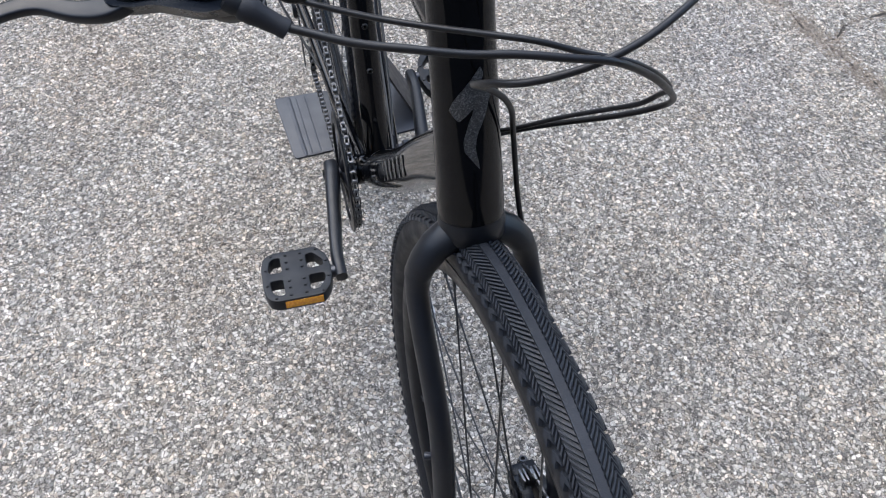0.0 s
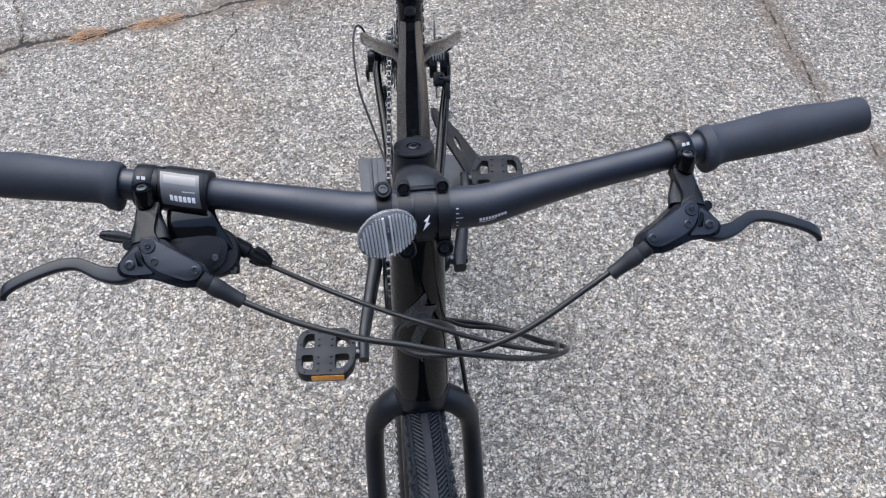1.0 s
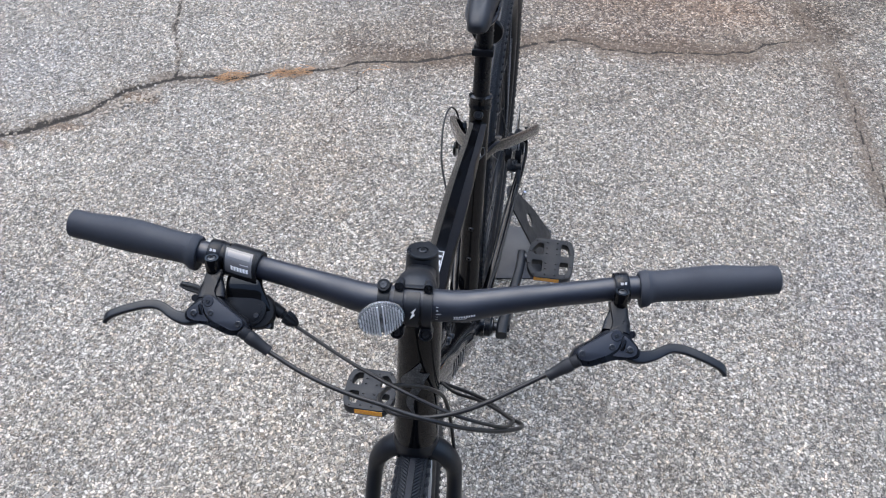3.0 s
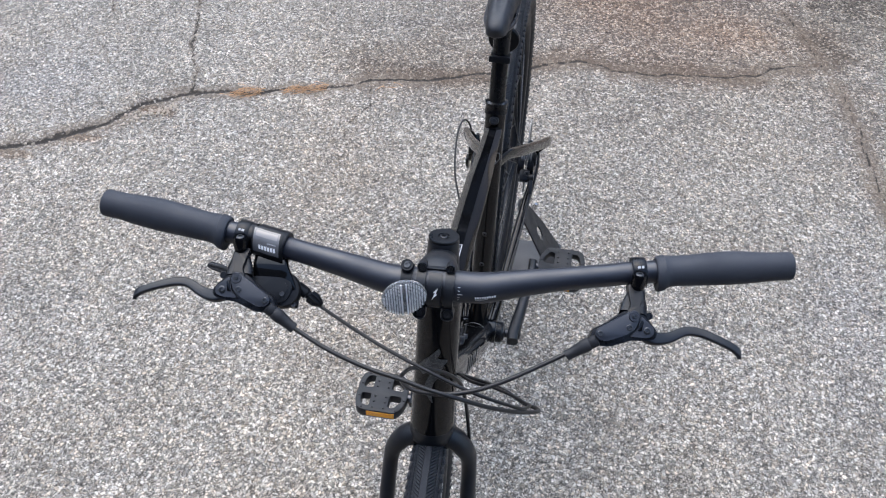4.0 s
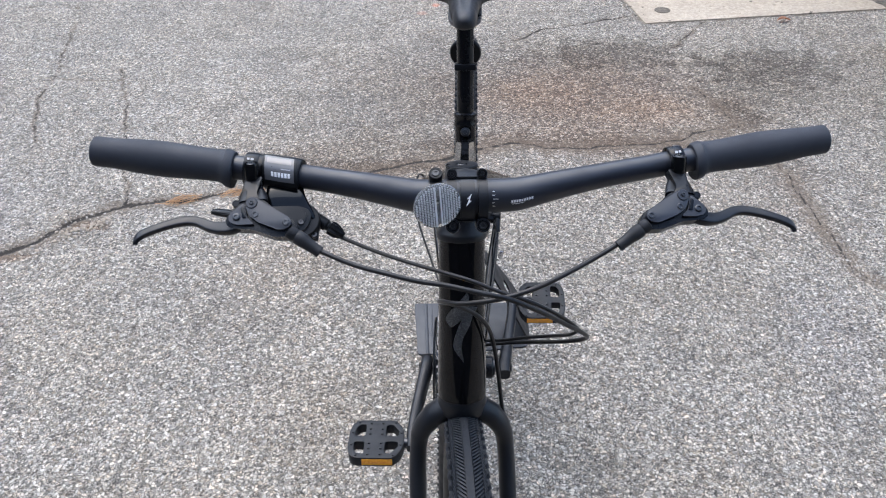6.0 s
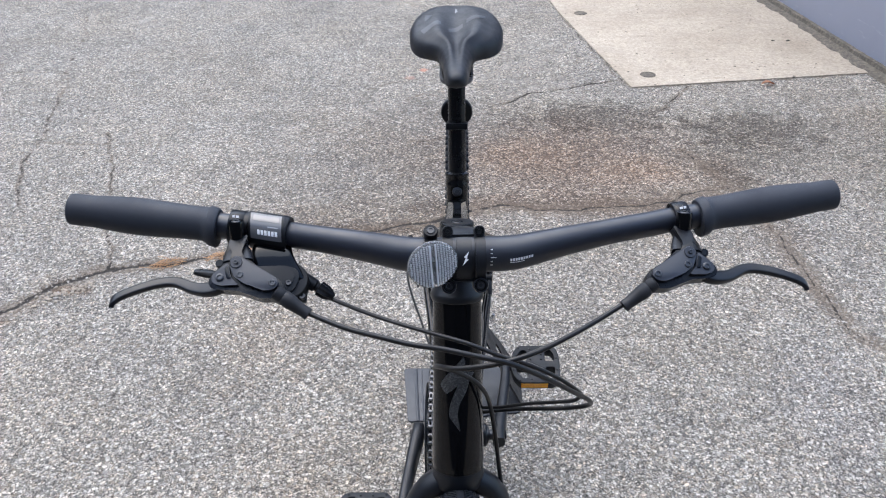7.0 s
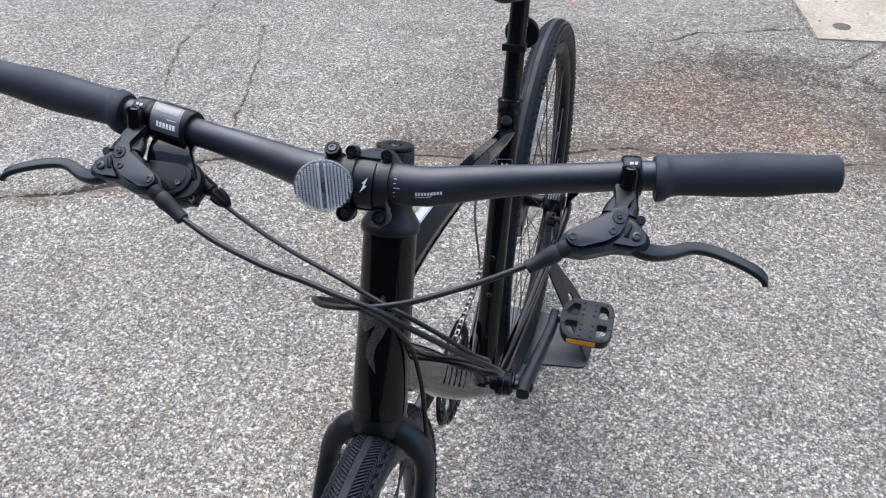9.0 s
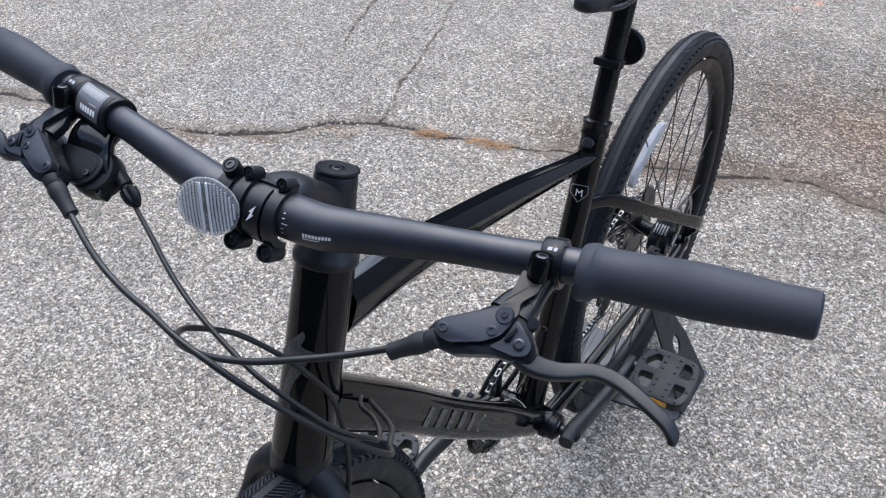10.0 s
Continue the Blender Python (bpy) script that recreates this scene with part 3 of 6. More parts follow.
# pale stones of the aggregate that stand proud of the worn binder
def build_aggregate():
    rng = np.random.RandomState(12)
    bm = bmesh.new()
    bmesh.ops.create_icosphere(bm, subdivisions=1, radius=1.0)
    unit = np.array([v.co[:] for v in bm.verts])
    tri = np.array([[v.index for v in f.verts] for f in bm.faces])
    bm.free()
    n = 6000
    x, y = rng.uniform(-1.25, 1.25, n), rng.uniform(-0.45, 1.3, n)
    size = rng.uniform(0.0016, 0.0038, n) * (1 + 0.5 * (rng.rand(n) > 0.93))
    turn = rng.uniform(0, 2 * np.pi, n)
    lump = unit[None] * rng.uniform(0.78, 1.18, (n, len(unit), 1))
    lump = lump * np.stack([size * rng.uniform(1.0, 1.45, n), size * rng.uniform(0.75, 1.1, n), size * 0.55], 1)[:, None, :]
    c, s = np.cos(turn)[:, None], np.sin(turn)[:, None]
    co = np.stack([lump[..., 0] * c - lump[..., 1] * s + x[:, None], lump[..., 0] * s + lump[..., 1] * c + y[:, None], lump[..., 2] - size[:, None] * 0.12], -1)
    faces = (tri[None] + (np.arange(n) * len(unit))[:, None, None]).reshape(-1, 3)
    me = bpy.data.meshes.new("proud_aggregate")
    me.from_pydata(co.reshape(-1, 3).tolist(), [], faces.tolist())
    m = Nodes("aggregate_stone")
    rnd = m.n("NewGeometry").outputs["Random Per Island"]
    tone = m.ramp(rnd, [(0.0, (0.13, 0.125, 0.115)), (0.35, (0.27, 0.25, 0.225)), (0.8, (0.42, 0.385, 0.34)), (1.0, (0.58, 0.54, 0.485))])
    speck = m.ramp(m.noise(900.0, m.pos(), 3.0), [(0.3, 0.8), (0.7, 1.15)])
    m.set(Base_Color=m.mix(1.0, tone, speck, "MULTIPLY"), Roughness=0.7)
    me.materials.append(m.mat)
    return tagged(new("proud_aggregate", me), "pale and grey stones standing proud of worn asphalt", "stones", kind="stuff")


build_aggregate()

# loose litter on the ground
bm = bmesh.new()
cols = []
for i in range(7):
    u = i / 6
    w = 0.011 * math.sin(math.pi * min(max(u, 0.06), 0.94)) + 0.001
    cols.append([bm.verts.new((-0.03 + 0.06 * u, v * w, 0.006 + 0.006 * abs(v) + 0.007 * math.sin(4 * u))) for v in (-1, -0.5, 0, 0.5, 1)])
for a, b in zip(cols, cols[1:]):
    for j in range(4):
        bm.faces.new((a[j], a[j + 1], b[j + 1], b[j]))
bmesh.ops.solidify(bm, geom=list(bm.faces), thickness=0.0008)
tagged(part("dry_leaf", bm, LEAF, m=pose(1.31, 2.735, 0.001, 0, 0, 15)), "curled dry brown leaf on the asphalt by the concrete", "leaf")
bm = bmesh.new()
prism(bm, [(-0.05, -0.03), (0.03, -0.04), (0.06, 0.0), (0.02, 0.04), (-0.04, 0.03)], 0.001, 0.004, pose(0.37, 4.28, 0.001, 0, 0, 20), 0.001)
tagged(part("paper_scrap", bm, PAPER), "small torn scrap of white paper on the asphalt", "paper")

rng = random.Random(9)
bm = bmesh.new()
for k in range(80):
    u = rng.random()
    if k % 5 < 2:
        x = -0.877 + 0.077 * u
    elif k % 5 < 4 or k % 10 == 4:
        x = -0.730 + 0.113 * u
    else:
        x = -0.95 + 0.6 * u
    y, turn = 1.355 + 0.25 * (x + 0.9) + rng.gauss(0, 0.013), 14
    length_n = rng.uniform(0.02, 0.055)
    a = radians(turn + rng.gauss(0, 34))
    dx, dy = math.cos(a) * length_n / 2, math.sin(a) * length_n / 2
    z = 0.0015 + rng.random() * 0.004
    bend = rng.gauss(0, 0.004)
    sweep(bm, [(x - dx, y - dy, z), (x + bend * math.sin(a), y + bend, z + 0.002), (x + dx, y + dy, z)], 0.00065, 4)
tagged(part("pine_needles", bm, STRAW), "scattered rusty pine needles lying in the asphalt cracks", "needles", kind="stuff")
bm = bmesh.new()
for k in range(84):
    u = rng.random()
    x, y = (-1.14 + 0.11 * u + rng.gauss(0, 0.010), 1.200 + 0.065 * u + rng.gauss(0, 0.012)) if k < 58 else (-1.5 + 0.5 * u, 0.98 + 0.33 * u * u + rng.gauss(0, 0.015))
    r = rng.uniform(0.0022, 0.0068) * (0.7 if k > 80 else 1.0)
    b = bmesh.new()
    bmesh.ops.create_icosphere(b, subdivisions=1, radius=r)
    for v in b.verts:
        v.co *= rng.uniform(0.75, 1.15)
    add(bm, b, pose(x, y, r * 0.2, 0, 0, rng.uniform(0, 360)) @ Matrix.Diagonal((1.2, 0.9, 0.85, 1)))
tagged(part("crack_rubble", bm, RUBBLE, angle=20), "pale crumbled stones lying in an asphalt crack", "rubble", kind="stuff")

# dark crumbs of leaf and soil blown onto the concrete pad
bm = bmesh.new()
for k in range(170):
    if k < 110:
        y = rng.uniform(2.80, 4.9)
        x = rng.uniform(0.74 - 0.19 * (y - 2.72), 1.76 - 0.13 * (y - 2.86))
    elif k < 140:
        x = rng.uniform(0.74, 1.78)
        y = 2.722 + 0.140 * (x - 0.735) + rng.gauss(0, 0.012)
    else:
        y = rng.uniform(2.75, 4.6)
        x = 0.735 - 0.178 * (y - 2.718) + rng.gauss(0, 0.014)
    size = rng.uniform(0.0018, 0.0042) * (2.2 if rng.random() > 0.93 else 1.0)
    b = bmesh.new()
    bmesh.ops.create_icosphere(b, subdivisions=1, radius=size)
    for v in b.verts:
        v.co *= rng.uniform(0.6, 1.3)
    add(bm, b, pose(x, y, 0.009 if k < 110 else 0.004, 0, 0, rng.uniform(0, 360)) @ Matrix.Diagonal((1.6, 0.8, 0.4, 1)))
tagged(part("pad_crumbs", bm, SOIL, angle=20), "dark crumbs of soil and leaf scattered on the concrete pad", "debris", kind="stuff")

# ---- bicycle ----
AXIS = V(0, 0.304, 0.953).normalized()
PIVOT = V(0, 0, 0.931)
STEER = Matrix.Translation(PIVOT) @ Matrix.Rotation(radians(4.0), 4, AXIS) @ Matrix.Translation(-PIVOT)
WHEEL_R = 0.353
FRONT_HUB, REAR_HUB, BB = V(0, -0.238, WHEEL_R), V(0, 0.820, WHEEL_R), V(0, 0.380, 0.284)
CRANK_DIR = V(0, -1.0, -0.06).normalized()


def on_axis(z):
    """The point of the steering axis at height z."""
    return PIVOT + AXIS * ((z - PIVOT.z) / AXIS.z)


bicycle = tagged(new("bicycle"), "black flat-bar hybrid bicycle with disc brakes standing on asphalt", "bicycle")
bicycle.location = (0, 0.3, 0)
bpy.context.view_layer.update()
bicycle_inverse = bicycle.matrix_world.inverted()


def bike(name, bm, material, label="", m=None, parent=None, angle=38.0):
    """A part of the bicycle, or of one of its parts, given in world places."""
    ob = part(name, bm, material, None, label, m, angle)
    if parent is None:
        ob.parent, ob.matrix_parent_inverse = bicycle, bicycle_inverse
    else:
        ob.parent = parent
    return ob


# frame: head tube, bottom bracket shell and the tubes welded to them
bm = bmesh.new()
ht_low, ht_top = on_axis(0.688), on_axis(0.8595)
sweep(bm, [ht_low, ht_low + (ht_top - ht_low) * 0.05, ht_low + (ht_top - ht_low) * 0.5, ht_low + (ht_top - ht_low) * 0.95, ht_top], [0.0262, 0.0266, 0.0246, 0.0240, 0.0236], 32)
frame_part = bike("frame", bm, GLOSS, "gloss black aluminium frame")


def tube(name, pts, rad, side=(1, 0, 0), seg=24, power=2.4, label="", n=14, mat=None):
    bm = bmesh.new()
    p = curve_points(pts, n)
    s = np.linspace(0, 1, n)
    if isinstance(rad, list):
        k = np.linspace(0, 1, len(rad))
        rad = [(float(np.interp(t, k, [r[0] for r in rad])), float(np.interp(t, k, [r[1] for r in rad]))) for t in s]
    sweep(bm, p, rad, seg, side, power=power)
    return bike(name, bm, mat or GLOSS, label, parent=frame_part)


seat_dir = V(0, 0.276, 0.961).normalized()


def on_seat(z):
    return BB + seat_dir * ((z - BB.z) / seat_dir.z)


facets = rounded([(-0.36, 1.0), (0.36, 1.0), (1.0, 0.42), (0.90, 0.05), (0.66, -0.55), (0.36, -1.0), (-0.36, -1.0), (-0.66, -0.55), (-0.90, 0.05), (-1.0, 0.42)], 0.10, 4)
top_line = curve_points([V(0, -0.01, 0.800), V(0, 0.07, 0.7905), V(0, 0.16, 0.7715), V(0, 0.276, 0.7425), V(0, 0.42, 0.7005), on_seat(0.681)], 22)
bm = bmesh.new()
rings = []
for k, q in enumerate(top_line):
    t = k / 21
    ra, rb = (float(np.interp(t, [0, 0.2, 0.4, 0.6, 0.8, 1], v)) for v in ([0.0165, 0.0175, 0.0185, 0.0185, 0.0160, 0.0140], [0.0265, 0.0240, 0.0200, 0.0175, 0.0130, 0.0115]))
    fwd = V(*(top_line[min(k + 1, 21)] - top_line[max(k - 1, 0)])).normalized()
    up_t = V(1, 0, 0).cross(fwd)
    # the top face is hollowed a little between its two edges
    rings.append([bm.verts.new(V(*q) + V(x * ra, 0, 0) + up_t * (y * rb - (0.0009 * (1 - (x / 0.36) ** 2) if y > 0.97 else 0.0))) for x, y in facets])
for a, b in zip(rings, rings[1:]):
    for k in range(len(facets)):
        bm.faces.new((a[k], a[(k + 1) % len(facets)], b[(k + 1) % len(facets)], b[k]))
bm.faces.new(rings[0])
bm.faces.new(rings[-1])
bike("top_tube", bm, GLOSS, parent=frame_part, angle=50)
tube("down_tube", [V(0, -0.050, 0.722), V(0, 0.056, 0.613), V(0, 0.163, 0.494), BB + V(0, -0.03, 0.022), BB], [(0.0195, 0.027), (0.0215, 0.0255), (0.0235, 0.0265), (0.030, 0.0265), (0.033, 0.022)], power=2.8, n=18)
tube("seat_tube", [BB + V(0, 0.0, 0.01), on_seat(0.45), on_seat(0.722)], [(0.019, 0.0185), (0.0175, 0.018), (0.0168, 0.0168)], power=2.0)
bm = bmesh.new()
lathe(bm, [(0.017, -0.036), (0.0215, -0.0365), (0.0225, -0.034), (0.0225, 0.034), (0.0215, 0.0365), (0.017, 0.036)], along(BB, (1, 0, 0)), 28)
bike("bottom_bracket_shell", bm, GLOSS, parent=frame_part)
for sx in (-1, 1):
    bm = bmesh.new()
    lathe(bm, [(0.012, 0.0), (0.0205, 0.0), (0.0205, 0.010), (0.018, 0.013), (0.012, 0.013)], along(BB + V(sx * 0.037, 0, 0), (sx, 0, 0)), 24)
    bike("bearing_cup", bm, ALLOY_BLACK, parent=frame_part)
for sx in (-1, 1):
    dx = sx * 0.066
    drop = REAR_HUB + V(dx, 0, 0)
    tube("chainstay", [BB + V(sx * 0.024, 0.012, 0.0), BB + V(sx * 0.034, 0.10, 0.008), BB + V(sx * 0.050, 0.26, 0.035), drop + V(0, -0.05, -0.005), drop], [(0.011, 0.017), (0.009, 0.014), (0.009, 0.012), (0.008, 0.010), (0.007, 0.012)])
    tube("seatstay", [on_seat(0.612) + V(sx * 0.006, 0.010, 0), V(sx * 0.022, 0.530, 0.598), V(sx * 0.045, 0.598, 0.553), V(sx * 0.070, 0.705, 0.480), V(sx * 0.087, 0.785, 0.426), V(sx * 0.084, 0.808, 0.405), drop + V(0, 0, 0.02)], [(0.0075, 0.0095), (0.0070, 0.0100), (0.0068, 0.0100), (0.0068, 0.0098), (0.0068, 0.0098), (0.0065, 0.011), (0.006, 0.010)], n=26, power=3.0)
    bm = bmesh.new()
    prism(bm, rounded([(-0.035, -0.018), (0.012, -0.022), (0.02, 0.0), (0.006, 0.045), (-0.012, 0.03)], 0.008), -0.0035, 0.0035, basis(drop, (0, 1, 0), (1, 0, 0)), 0.001)
    bike("dropout", bm, GLOSS, parent=frame_part)
# weld bead and the bolt where the top tube meets the seat tube
bm = bmesh.new()
lathe(bm, [(0.0, 0.0), (0.0078, 0.0), (0.0080, 0.0022), (0.0066, 0.0042), (0.0040, 0.0046), (0.0036, 0.0034), (0, 0.0034)], along(on_seat(0.705) + V(0, -0.0155, 0), (0, -0.8, 0.5)), 14)
bike("plug", bm, BOLT_STEEL, parent=frame_part)
for y, z in ((0.168, 0.520), (0.200, 0.484)):
    bolt("bottle_boss", frame_part, V(0, y, z) - V(0, -0.004, -0.004), (0, 0.72, 0.7), 0.0045, 0.005)
for z in (0.44, 0.50):
    bolt("bottle_boss", frame_part, on_seat(z) + V(0, -0.017, 0), (0, -1, 0.25), 0.0042, 0.004)

# marks on the frame: a sparkling emblem on the head tube, bars on the down tube, size badge
def wrapped(name, outline, z0, mat, r=0.0254, label=""):
    """A thin film bent round the front of the head tube. Outline in metres: across, up from z0."""
    bm = bmesh.new()
    c = on_axis(z0)
    fm = basis(c, (1, 0, 0), AXIS)
    pts = rounded(outline, 0.002, 3)
    vs = [bm.verts.new((x, y, 0)) for x, y in pts]
    bm.faces.new(vs)
    bmesh.ops.triangulate(bm, faces=list(bm.faces))
    bmesh.ops.subdivide_edges(bm, edges=list(bm.edges), cuts=3, use_grid_fill=True)
    for v in bm.verts:
        a = v.co.x / r
        v.co = fm @ V(r * math.sin(a), -r * math.cos(a), v.co.y)
    return bike(name, bm, mat, label, parent=frame_part, angle=80)


emblem_outline = [(0.006, 0.0442), (0.0081, 0.0374), (0.0044, 0.0294), (0.018, 0.026), (0.0122, 0.018), (0.0084, 0.0061), (0.002, -0.0056), (-0.0004, -0.0169), (0.0026, -0.0356), (-0.0085, -0.0201), (-0.009, -0.0122), (-0.0049, 0.0012), (0.0001, 0.0137), (-0.0117, 0.0032), (-0.0186, 0.012), (-0.0144, 0.0199), (-0.0043, 0.0317)]
wrapped("emblem", emblem_outline, 0.768, DECAL, 0.0256, "speckled grey film emblem")
d0, d1 = V(0, 0.075, 0.592), V(0, 0.31, 0.340)
dt = (d1 - d0).normalized()
for k in range(11):
    c = d0 + (d1 - d0) * ((k + 0.4) / 11)
    for sx in (-1, 1):
        bm = bmesh.new()
        x = sx * (0.0222 + 0.0050 * k / 11)
        prism(bm, rounded([(-0.008, -0.011), (0.005, -0.011), (0.008, 0.011), (-0.005, 0.011)], 0.003, 3), 0.0, 0.0004, basis(c + V(x, 0, 0), dt * 1.0, (sx, 0, 0)))
        bike("down_tube_marking", bm, DARK_PRINT, "matt black marking on the down tube", parent=frame_part)
badge_c = on_seat(0.640)
shield = [(-0.011, 0.011), (0.011, 0.011), (0.0115, 0.0), (0.0, -0.0125), (-0.0115, 0.0)]
bm_s = bmesh.new()
for a, b in zip(shield, shield[1:] + shield[:1]):
    sweep(bm_s, [(*a, 0.0), (*b, 0.0)], 0.0006, 6)
face_m = basis(badge_c + V(0.0035, -0.0178, 0), (1, 0.22, 0), V(0.2, -0.96, 0.27))
bike("size_badge", bm_s, GREY_PRINT, "small shield badge with the letter M", m=face_m, parent=frame_part)
letter = bpy.data.curves.new("badge_letter", "FONT")
letter.body, letter.size, letter.extrude, letter.align_x, letter.align_y = "M", 0.014, 0.0003, "CENTER", "CENTER"
letter.materials.append(WHITE_PRINT)
lo = new("badge_letter", letter)
lo.parent, lo.matrix_basis = frame_part, face_m

sticker_m = basis(V(0, 0.075, 0.8141), V(0, 1, -0.19), V(0, 0.19, 1))
bm = bmesh.new()
prism(bm, rounded([(-0.031, -0.0058), (0.031, -0.0058), (0.031, 0.0058), (-0.031, 0.0058)], 0.0012, 3), -0.001, 0.0004, sticker_m)
bike("sticker", bm, PLASTIC, "dark label with a pale frame on the top tube", parent=frame_part)
bm = bmesh.new()
for x, y, w, h in ((0, 0.0051, 0.061, 0.0010), (0, -0.0051, 0.061, 0.0010), (-0.0302, 0, 0.0012, 0.0108), (0.0302, 0, 0.0012, 0.0108), (-0.0085, 0.0, 0.042, 0.0078), (0.0205, 0.0, 0.0035, 0.0072)):
    box(bm, (w, h, 0.0003), sticker_m @ pose(x, y, 0.0007))
bike("sticker_print", bm, PALE_GREY, "pale printed frame and bars", parent=frame_part)
bm = bmesh.new()
rows_ = []
for a in np.linspace(-0.75, 1.35, 15):
    mid = V(0.0295 * math.sin(a), 0.312 + 0.0278 * 0.709 * math.cos(a), 0.344 + 0.0278 * 0.705 * math.cos(a))
    w = 0.0032 * math.cos((a - 0.30) / 1.08 * math.pi / 2) + 0.0002
    rows_.append([bm.verts.new(mid + V(0, 0.705, -0.709) * k) for k in (-w, w)])
for a, b in zip(rows_, rows_[1:]):
    bm.faces.new((a[0], a[1], b[1], b[0]))
bmesh.ops.solidify(bm, geom=list(bm.faces), thickness=0.0006)
bike("sticker", bm, PALE_GREY, "pale crescent-shaped sticker", parent=frame_part)

# headset
bm = bmesh.new()
lathe(bm, [(0.0205, 0.0), (0.0258, 0.0), (0.0262, 0.001), (0.0262, 0.0055), (0.0250, 0.0075), (0.0196, 0.0165), (0.0182, 0.0205), (0.0180, 0.034), (0.012, 0.034)], along(on_axis(0.8600), AXIS), 36)
bike("headset_cover", bm, SATIN_DARK, "satin black conical headset cover", STEER)

# fork
bm = bmesh.new()
crown = on_axis(0.676)
sweep(bm, [on_axis(0.6875), on_axis(0.681), on_axis(0.670), on_axis(0.661)], [(0.0262, 0.0262), (0.0272, 0.0270), (0.027, 0.0245), (0.019, 0.018)], 28, (1, 0, 0))
fork_part = bike("fork", bm, SATIN_DARK, "satin black rigid fork", STEER)
for sx in (-1, 1):
    bm = bmesh.new()
    end = FRONT_HUB + V(sx * 0.056, 0, 0)
    line = curve_points([crown + V(sx * 0.004, 0, 0.0), crown + V(sx * 0.021, -0.002, -0.006), crown + V(sx * 0.0398, -0.006, -0.022), crown + V(sx * 0.0492, -0.015, -0.056), end + V(-sx * 0.005, 0.066, 0.17), end + V(0, 0.022, 0.06), end], 26)
    s = np.linspace(0, 1, 26)
    rad = [(float(np.interp(t, [0, 0.1, 0.2, 0.4, 0.8, 1], [0.015, 0.0118, 0.0095, 0.0098, 0.0098, 0.009])), float(np.interp(t, [0, 0.1, 0.2, 0.4, 0.8, 1], [0.017, 0.0150, 0.0132, 0.0132, 0.0125, 0.011]))) for t in s]
    sweep(bm, line, rad, 20, (1, 0, 0.0))
    leg = bike("fork_leg", bm, SATIN_DARK, m=STEER, parent=fork_part)
    for z in (0.50,):
        k = int(np.argmin(np.abs(line[:, 2] - z)))
        bolt("rack_boss", leg, V(*line[k]) + V(sx * 0.0125, 0.004, 0), (sx, 0.3, 0), 0.0035, 0.003, SATIN, STEER)
    bm = bmesh.new()
    prism(bm, rounded([(-0.014, -0.014), (0.014, -0.014), (0.014, 0.02), (-0.014, 0.02)], 0.008), -0.005, 0.005, basis(end, (0, 1, 0), (1, 0, 0)), 0.001)
    bike("fork_dropout", bm, SATIN_DARK, m=STEER, parent=fork_part)


